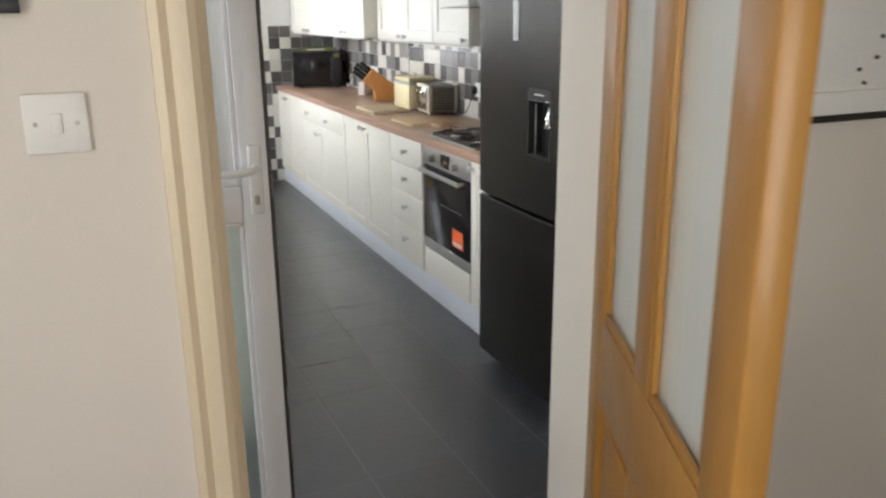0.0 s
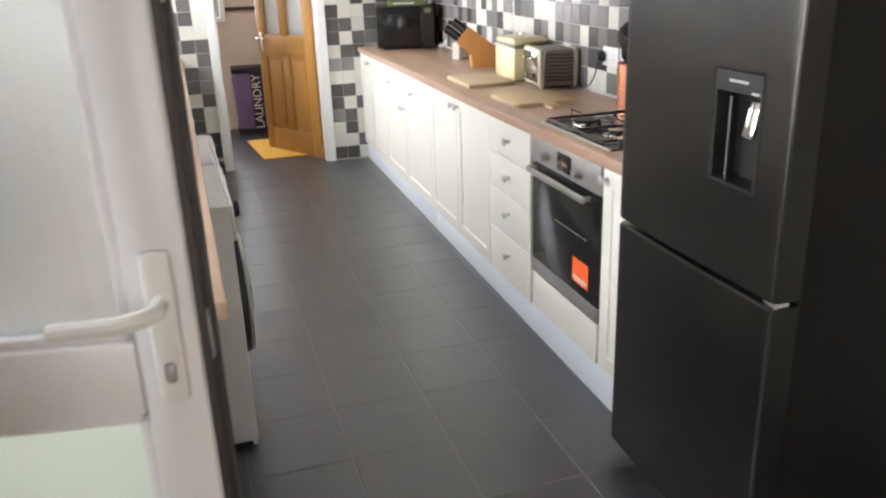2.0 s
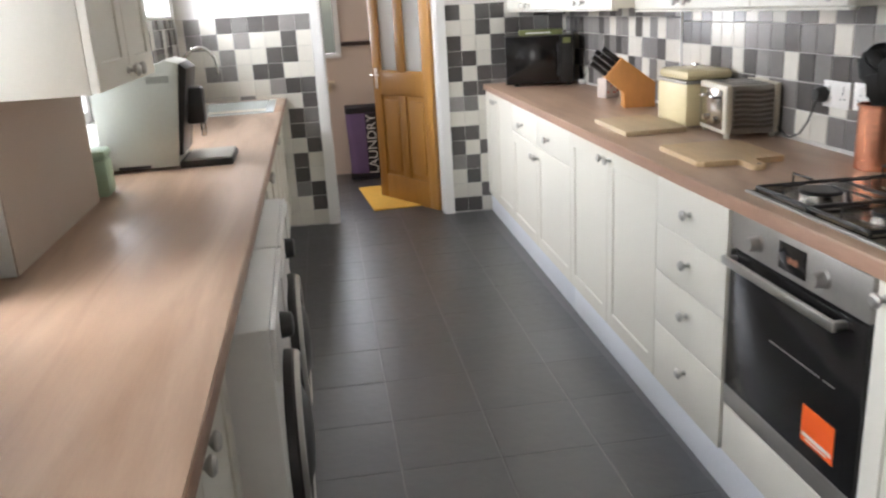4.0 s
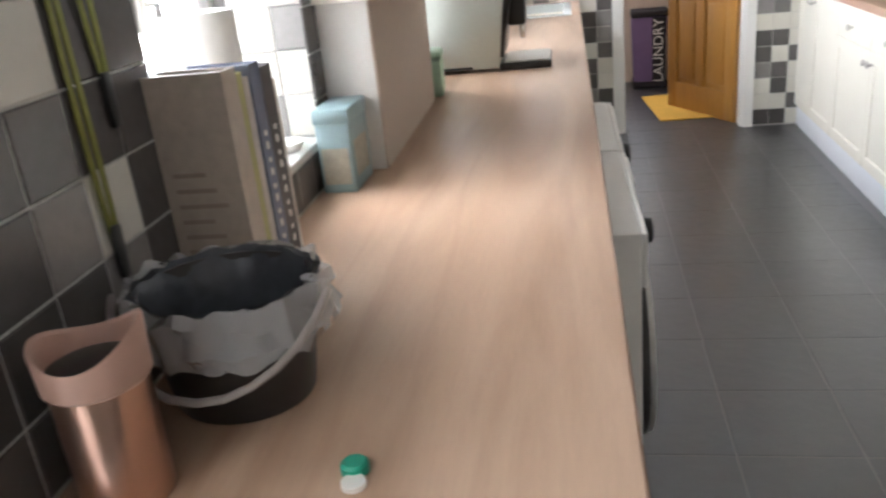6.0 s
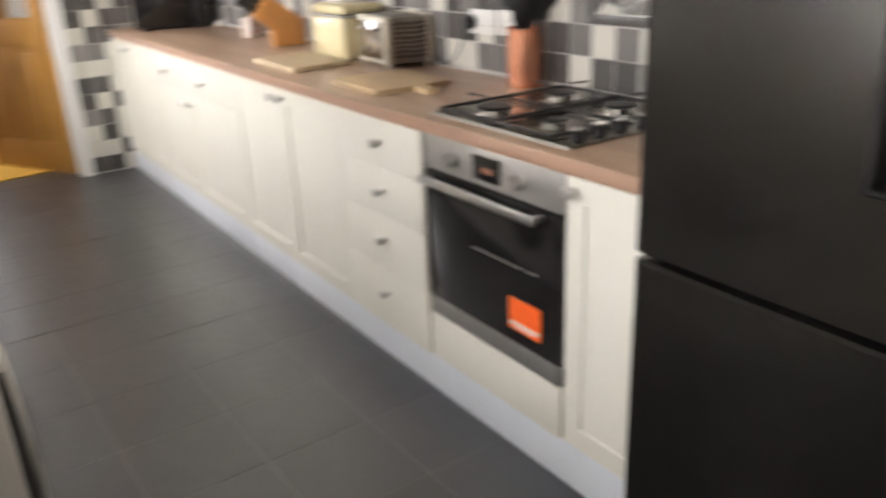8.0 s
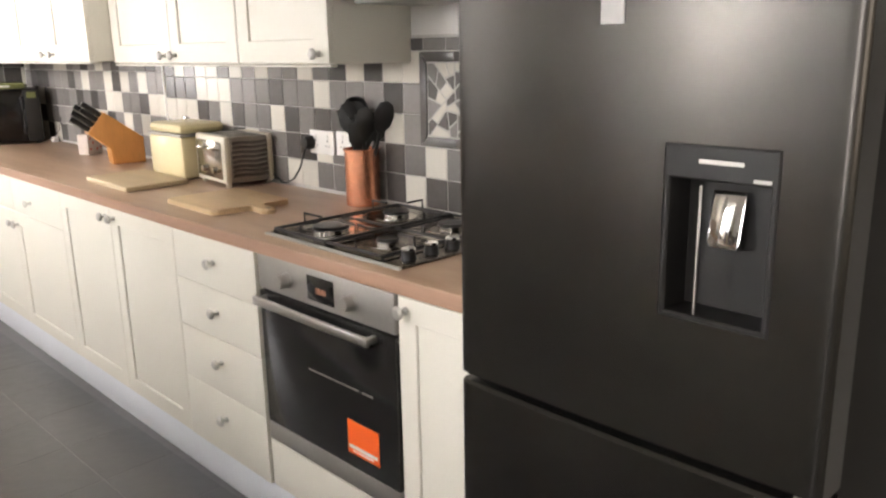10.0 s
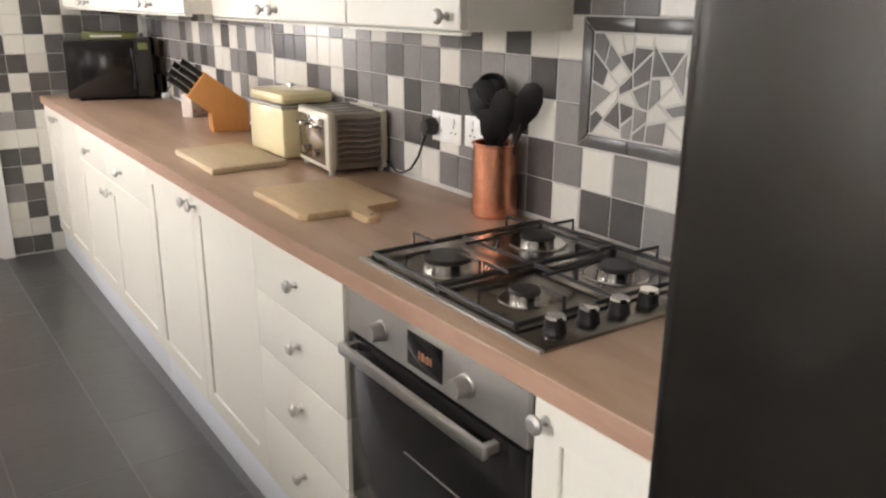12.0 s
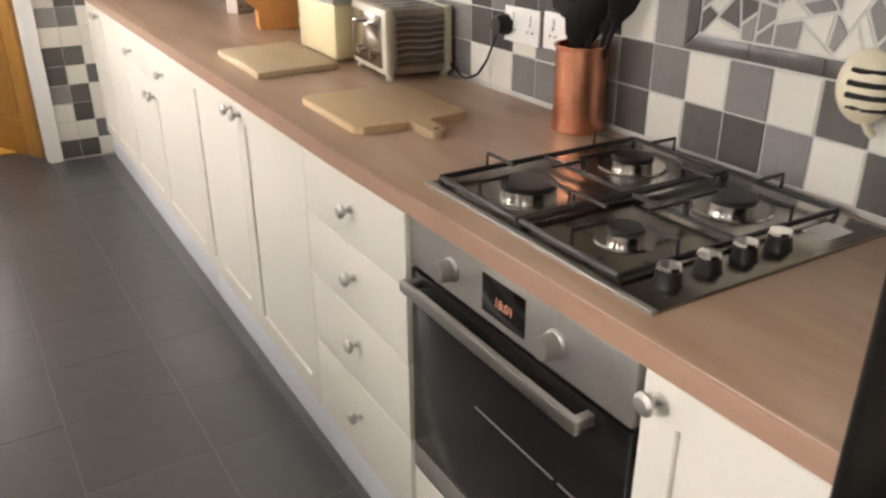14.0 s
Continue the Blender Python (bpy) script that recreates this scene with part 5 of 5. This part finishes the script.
def coffee_machine():
    c = left_thing("coffee_machine", "pale steel bean-to-cup coffee machine with drip tray", "coffee machine", 0, 1.68, TOP, 0)
    bm = bmesh.new()
    prism(bm, [(-0.6, 0.012), (-0.33, 0.012), (-0.285, 0.385), (-0.33, 0.40), (-0.47, 0.345), (-0.6, 0.33)], plane_frame((0, 0.29, 0), (1, 0, 0), (0, 0, 1)), 0.29, 0.004)
    part("casing", bm, MINT, c)
    for k in range(10):
        slab("vent", BLACK, c, ((-0.40 + k * 0.008, -0.0012, 0.318), (-0.3975 + k * 0.008, 0.0004, 0.343)), bevel=0)
    bm = bmesh.new()
    prism(bm, [(-0.328, 0.05), (-0.312, 0.05), (-0.258, 0.36), (-0.284, 0.385)], plane_frame((0, 0.28, 0), (1, 0, 0), (0, 0, 1)), 0.27, 0.003)
    part("front_panel", bm, BLACK, c)
    slab("spout", BLACK, c, ((-0.3, 0.1, 0.15), (-0.225, 0.18, 0.29)), bevel=0.015)
    slab("nozzle", CHROME, c, ((-0.25, 0.12, 0.1), (-0.23, 0.16, 0.152)), bevel=0.004)
    slab("drip_tray", BLACK, c, ((-0.33, 0.01, 0.0), (-0.135, 0.27, 0.026)), bevel=0.005)
    slab("tray_grid", NICKEL, c, ((-0.31, 0.018, 0.026), (-0.14, 0.262, 0.034)), bevel=0.004)
    slab("foot_slot", BLACK, c, ((-0.545, -0.0012, 0.013), (-0.43, 0.0, 0.024)), bevel=0)


coffee_machine()


def sink():
    s = left_thing("kitchen_sink", "white inset kitchen sink below the window", "sink")
    x0, x1, y0, y1, z = -0.5, -0.055, 3.385, 4.05, 0.9095
    bm = bmesh.new()
    rim = 0.03
    box(bm, (x0 - 0.02, y0 - 0.02, z), (x0 + rim, y1 + 0.02, z + 0.009), 0.003)
    box(bm, (x1 - rim, y0 - 0.02, z), (x1 + 0.02, y1 + 0.02, z + 0.009), 0.003)
    box(bm, (x0 + rim, y0 - 0.02, z), (x1 - rim, y0 + rim, z + 0.009), 0.003)
    box(bm, (x0 + rim, y1 - rim, z), (x1 - rim, y1 + 0.02, z + 0.009), 0.003)
    for a, b in (((x0 + rim - 0.006, y0 + rim, z - 0.17), (x0 + rim, y1 - rim, z)), ((x1 - rim, y0 + rim, z - 0.17), (x1 - rim + 0.006, y1 - rim, z)), ((x0 + rim, y0 + rim - 0.006, z - 0.17), (x1 - rim, y0 + rim, z)), ((x0 + rim, y1 - rim, z - 0.17), (x1 - rim, y1 - rim + 0.006, z)), ((x0 + rim, y0 + rim, z - 0.176), (x1 - rim, y1 - rim, z - 0.17))):
        box(bm, a, b)
    part("basin", bm, SINK_WHITE, s)
    t = left_thing("mixer_tap", "chrome swan-neck mixer tap beside the sink", "tap", -0.56, 3.8, TOP)
    bm = bmesh.new()
    lathe(bm, [(0, 0), (0.027, 0), (0.027, 0.006), (0.02, 0.012), (0.018, 0.09), (0, 0.09)], 24)
    part("base", bm, CHROME, t)
    bm = bmesh.new()
    pts = [(0, 0, 0.09), (0, 0, 0.26)] + [(0.1 - 0.1 * math.cos(a), 0, 0.26 + 0.115 * math.sin(a)) for a in (0.35, 0.75, 1.15, 1.57, 1.95, 2.35, 2.75, 3.14)] + [(0.2, 0, 0.21)]
    tube(bm, pts, 0.011, 12)
    part("spout", bm, CHROME, t)
    bm = bmesh.new()
    tube(bm, [(0, 0.015, 0.06), (0, 0.05, 0.075), (0, 0.085, 0.11)], 0.006, 8)
    part("lever", bm, CHROME, t)


sink()

bottle = left_thing("washing_up_caddy", "dark sponge caddy standing on the worktop", "sponge caddy", -0.56, 2.1, TOP)
slab("caddy", DARK_BIN, bottle, ((-0.03, -0.05, 0), (0.03, 0.05, 0.11)), bevel=0.01)

# ---- hall ----
def light_switch():
    s = thing("light_switch", "white single light switch on the hall wall", "light switch", pose(-1.683, -2.0355, 1.397))
    slab("plate", WHITE_PLASTIC, s, ((-0.0475, -0.009, -0.0475), (0.0475, 0.0, 0.0475)), bevel=0.004)
    slab("rocker", WHITE_PLASTIC, s, ((-0.009, -0.0135, -0.017), (0.009, -0.009, 0.017)), bevel=0.002)
    for x in (-0.0305, 0.0305):
        bm = bmesh.new()
        lathe(bm, [(0, 0), (0.0035, 0), (0.003, 0.0012), (0, 0.0015)], 12, pose(x, -0.009, 0, 90, 0, 0))
        part("screw", bm, STEEL, s)


light_switch()
fr = thing("picture_frame", "dark framed picture hung on the hall wall", "picture", pose(-1.79, -2.0355, 1.7))
slab("frame", BLACK, fr, ((-0.12, -0.02, -0.135), (0.08, 0, -0.11)), ((-0.12, -0.02, 0.11), (0.08, 0, 0.135)), ((-0.12, -0.02, -0.11), (-0.095, 0, 0.11)), ((0.055, -0.02, -0.11), (0.08, 0, 0.11)), bevel=0.002)
slab("mount", PAPER, fr, ((-0.095, -0.012, -0.11), (0.055, -0.002, 0.11)), bevel=0)
nb = thing("notice_board", "white framed notice board with pins on the hall wall", "notice board", pose(0.0, -2.1555, 0))
slab("board", PAPER, nb, ((-0.24, -0.012, 1.375), (0.5, 0.0, 2.0)), bevel=0.001)
slab("bottom_rail", WHITE_PLASTIC, nb, ((-0.24, -0.022, 1.335), (0.5, -0.001, 1.385)), bevel=0.003)
# one black strip for the ledge and the shadow painted in below it
slab("shadow_ledge", BLACK, nb, ((-0.24, -0.016, 1.318), (0.5, -0.001, 1.334)), bevel=0.002)
for x, z in ((-0.07, 1.43), (-0.05, 1.4), (-0.02, 1.455), (-0.01, 1.5), (0.05, 1.47)):
    bm = bmesh.new()
    lathe(bm, [(0, 0), (0.005, 0), (0.004, 0.005), (0, 0.006)], 10, pose(x, -0.012, z, 90, 0, 0))
    part("pin", bm, BLACK, nb)

# ---- far room ----
mat_ob = thing("floor_mat", "yellow rectangular floor mat under the open door", "mat", pose(-0.66, 4.93, 0.0, 0, 0, 6))
slab("mat", YELLOW, mat_ob, ((-0.22, -0.43, 0.0), (0.24, 0.43, 0.012)), bevel=0.005)


def laundry_bag():
    b = thing("laundry_bag", "purple canvas laundry bag with white lettering", "laundry bag", pose(-0.83, 5.86, 0.0))
    bm = bmesh.new()
    loops = []
    for wx, wy, z in ((0.13, 0.11, 0.0), (0.135, 0.115, 0.03), (0.14, 0.12, 0.3), (0.15, 0.125, 0.54), (0.145, 0.12, 0.62)):
        loop = []
        for k in range(28):
            a = 2 * math.pi * k / 28
            sq = 1 / max(abs(math.cos(a)), abs(math.sin(a))) ** 0.8
            rr = sq * (1 + 0.05 * noise.noise((math.cos(a) * 2, math.sin(a) * 2, z * 5)))
            loop.append(bm.verts.new((wx * rr * math.cos(a), wy * rr * math.sin(a), z)))
        loops.append(loop)
    for p, q in zip(loops, loops[1:]):
        for k in range(28):
            bm.faces.new((p[k], p[(k + 1) % 28], q[(k + 1) % 28], q[k]))
    bm.faces.new(loops[0][::-1])
    bm.faces.new(loops[-1])
    part("bag", bm, PURPLE, b)
    slab("base_band", DARK_CANVAS, b, ((-0.14, -0.127, 0.001), (0.14, 0.12, 0.05)), bevel=0.008)
    slab("rim_band", DARK_CANVAS, b, ((-0.152, -0.13, 0.585), (0.152, 0.13, 0.64)), bevel=0.01)
    slab("side_panel", DARK_CANVAS, b, ((0.02, -0.1345, 0.05), (0.13, -0.128, 0.585)), bevel=0.002)
    text = new("lettering", lettering("LAUNDRY", 0.115))
    text.data.materials.append(PAPER)
    text.parent = b
    text.matrix_basis = plane_frame((0.072, -0.1365, 0.31), (0, 0, 1), (-1, 0, 0))


laundry_bag()
sc = thing("wall_bracket", "small cream bracket on the far room wall", "bracket", pose(-1.1, 6.0585, 0.83))
slab("bracket", CREAM_GLOSS, sc, ((-0.05, -0.1, 0.0), (0.05, 0, 0.03)), ((-0.02, -0.06, -0.07), (0.02, 0, 0.0)), bevel=0.004)

# ---- tiles: floor and walls ----
dice = random.Random(7)


def chance(weights="WWWMMMMMDDD"):
    return lambda i, j: TILES[dice.choice(weights)]


tile_field(floor, plane_frame((-1.93, -1.9, -0.008), (1, 0.018, 0), (-0.018, 1, 0)), 1.98, FAR + 1.9, 0.333, 0.0035, 0.008, lambda i, j: SLATE, start=(0.055, 0.119), lippage=0.02)
tile_field(floor, plane_frame((-1.93, FAR, -0.008), (1, 0, 0), (0, 1, 0)), 2.2, 1.83, 0.333, 0.0035, 0.008, lambda i, j: SLATE, start=(-0.07, 0.03))
# worktop splashback: known rows beside the hob, from the fridge end
NEAR_ROWS = ["WMDDWDMMMMWWMMDWMDMWDM", "DWMWMDMMMWDDMMWDMMDWMD", "WMMWMWDWDDMDWMMDWMDWWW", "MDMMMDMMMWMMDMMMWWWDDD", "WMDWWWDWDMWMMWMWMWWMWD"]
MOSAIC = (0.522, -0.2, 1.12, 1.41)


def splash(i, j):
    k = 21 - i
    if k == -1 and j < 2:
        return TILES["DW"[j]]
    return TILES[NEAR_ROWS[j][k]] if 0 <= k < 22 and 0 <= j < 5 else TILES[dice.choice("WWMMMMDDM")]


tile_field(wall_right, plane_frame((WALL_X, 2.28, 0.912), (0, -1, 0), (0, 0, 1)), 2.6, 0.54, 0.0985, 0.003, 0.006,
           splash, start=(0.001, 0.008),
           skip=lambda x, y: MOSAIC[1] < 2.28 - x < MOSAIC[0] - 0.02 and MOSAIC[2] - 0.02 < y + 0.912 < MOSAIC[3])
tile_field(wall_right, plane_frame((WALL_X - 0.002, FAR, 0.912), (0, -1, 0), (0, 0, 1)), FAR - 2.29, 0.5, 0.103, 0.003, 0.006, chance(), start=(0.0, 0.008))
structure("trim_tile_corner", GLOSS_WHITE, ((WALL_X - 0.011, 2.281, 0.912), (WALL_X, 2.288, 1.374)))


def mosaic():
    m = plane_frame((WALL_X, MOSAIC[0], MOSAIC[2]), (0, -1, 0), (0, 0, 1))
    width, height, edge = MOSAIC[0] - MOSAIC[1], MOSAIC[3] - MOSAIC[2], 0.032

    def border(points):
        bm = bmesh.new()
        prism(bm, points, Matrix(), 0.008, 0.0015)
        ob = new("border_tile", mesh_of("border_tile", bm, TILE_D))
        ob.parent = wall_right
        ob.matrix_basis = m
    g = 0.002
    for k in range(5):
        a, b = k * 0.155, min((k + 1) * 0.155, width) - g
        if b - a < 0.02:
            continue
        border([(a, 0), (b, 0), (b, edge - g), (a + (edge if k == 0 else 0), edge - g)])
        border([(a, height), (a + (edge if k == 0 else 0), height - edge + g), (b, height - edge + g), (b, height)])
    border([(0, g), (edge - g, edge + g), (edge - g, height - edge - g), (0, height - g)])
    rng = random.Random(21)
    x0, x1, y0, y1 = edge, width, edge, height - edge
    pieces = [[Vector(p) for p in ((x0, y0), (x1, y0), (x1, y1), (x0, y1))]]

    def area(poly):
        return abs(sum(a.x * b.y - b.x * a.y for a, b in zip(poly, poly[1:] + poly[:1]))) / 2

    def halves(poly, point, d):
        sides = []
        for s in (1, -1):
            cut = []
            for a, b in zip(poly, poly[1:] + poly[:1]):
                da, db = s * (a - point).dot(d), s * (b - point).dot(d)
                if da <= 0:
                    cut.append(a)
                if da * db < 0:
                    cut.append(a.lerp(b, da / (da - db)))
            sides.append(cut)
        return sides

    # broken by straight cracks, the largest piece first
    while len(pieces) < 88:
        pieces.sort(key=area)
        big = pieces.pop()
        centre = sum(big, Vector((0, 0))) / len(big)
        longest = max(((b - a) for a, b in zip(big, big[1:] + big[:1])), key=lambda e: e.length)
        angle = math.atan2(longest.y, longest.x) + rng.uniform(-0.75, 0.75)
        point = centre + Vector((rng.uniform(-0.006, 0.006), rng.uniform(-0.006, 0.006)))
        pieces += [h for h in halves(big, point, Vector((math.cos(angle), math.sin(angle)))) if len(h) > 2]
    for poly in pieces:
        centre = sum(poly, Vector((0, 0))) / len(poly)
        shrunk = poly
        for a, b in zip(poly, poly[1:] + poly[:1]):
            e = (b - a)
            if e.length < 1e-6:
                continue
            d = Vector((e.y, -e.x)).normalized()
            if (centre - a).dot(d) > 0:
                d = -d
            shrunk = halves(shrunk, a - d * 0.0032, d)[0] if len(shrunk) > 2 else shrunk
        if len(shrunk) < 3 or area(shrunk) < 0.00008:
            continue
        bm = bmesh.new()
        prism(bm, [(p.x, p.y) for p in shrunk], Matrix(), 0.005)
        ob = new("tile_shard", mesh_of("tile_shard", bm, TILES[rng.choice("WWWWMMMMDD")], 20))
        ob.parent = wall_right
        ob.matrix_basis = m


mosaic()
# end wall either side of the doorway: rows from the top, columns from the door frame
FAR_ROWS = ["MMDDMDWM", "WDWWMWMM", "WDDWWMWW", "WWDDWMMW", "DDMWWWWW", "DWWWMWWW", "MDWWWWMW", "MDWWWWWW", "DWWWWWWW", "WDWWWWWW", "WDWWWWWW", "DMWWWWWW", "DWWWWWWW", "WWWWWWWW"]
# strip between the doorway and the long worktop: rows from the floor
STRIP_ROWS = ["DDWW", "WWDW", "WDWW", "MDWW", "DWDW", "DDWW", "WWWW", "MMWW", "WDDM", "DWDDWDM", "DDWDDMD", "DWWDMDW", "WWDWDDM", "DWDDWMD"]


def far_tiles(i, j):
    row, k = 13 - j, 8 - i
    return TILES[FAR_ROWS[row][k]] if 0 <= row < len(FAR_ROWS) and 0 <= k < 8 else TILE_W


def strip_tiles(i, j):
    row = STRIP_ROWS[min(j, 13)]
    return TILES[row[i]] if i < len(row) else TILES[dice.choice("WMDD")]


tile_field(wall_far, plane_frame((DOOR_R + 0.066, FAR + 0.006, 0.0), (1, 0, 0), (0, 0, 1)), WALL_X - DOOR_R - 0.066, 1.45, 0.103, 0.003, 0.006, strip_tiles, start=(0.0, 0.008), skip=lambda x, y: x > 0.3 and y < 0.87)
tile_field(wall_far, plane_frame((-2.1, FAR + 0.006, 0.0), (1, 0, 0), (0, 0, 1)), DOOR_L - 0.066 + 2.1, 1.45, 0.103, 0.003, 0.006, far_tiles, start=(0.009, 0.008), skip=lambda x, y: x < 0.6 and y < 0.87)
# wall under and beside the windows
DOOR_END_ROWS = ["DDMDD", "DDDMD", "WDMWD", "DDDDD", "DWWDD", "WWWWW"]


def left_tiles(i, j):
    if i < 0:
        return TILES["DWWDDW"[min(max(j, 0), 5)]]
    return TILES[DOOR_END_ROWS[j][i]] if i < 5 and 0 <= j < 6 else TILES[dice.choice("WWMMMDDD")]


TILE_END = -0.93
tile_field(wall_left, plane_frame((LW, TILE_END, 0.912), (0, 1, 0), (0, 0, 1)), FAR + 0.9, 0.546, 0.1, 0.003, 0.006, left_tiles, start=(0.075, -0.012),
           skip=lambda x, y: (y + 0.912 > 1.0 and (NEAR_WIN[0] < x + TILE_END < NEAR_WIN[1] or MID_WIN[0] < x + TILE_END < MID_WIN[1])) or 0.42 < x + TILE_END < 1.21)
# tiled reveals of the window by the books
tile_field(wall_left, plane_frame((LW - 0.2, NEAR_WIN[1], 1.02), (1, 0, 0), (0, 0, 1)), 0.2, 0.99, 0.096, 0.003, 0.004, lambda i, j: TILES[("MWWWWMW"[j % 7], "WWMWMWD"[j % 7], "MDWDWDW"[j % 7])[i % 3]], start=(0.032, 0.0))
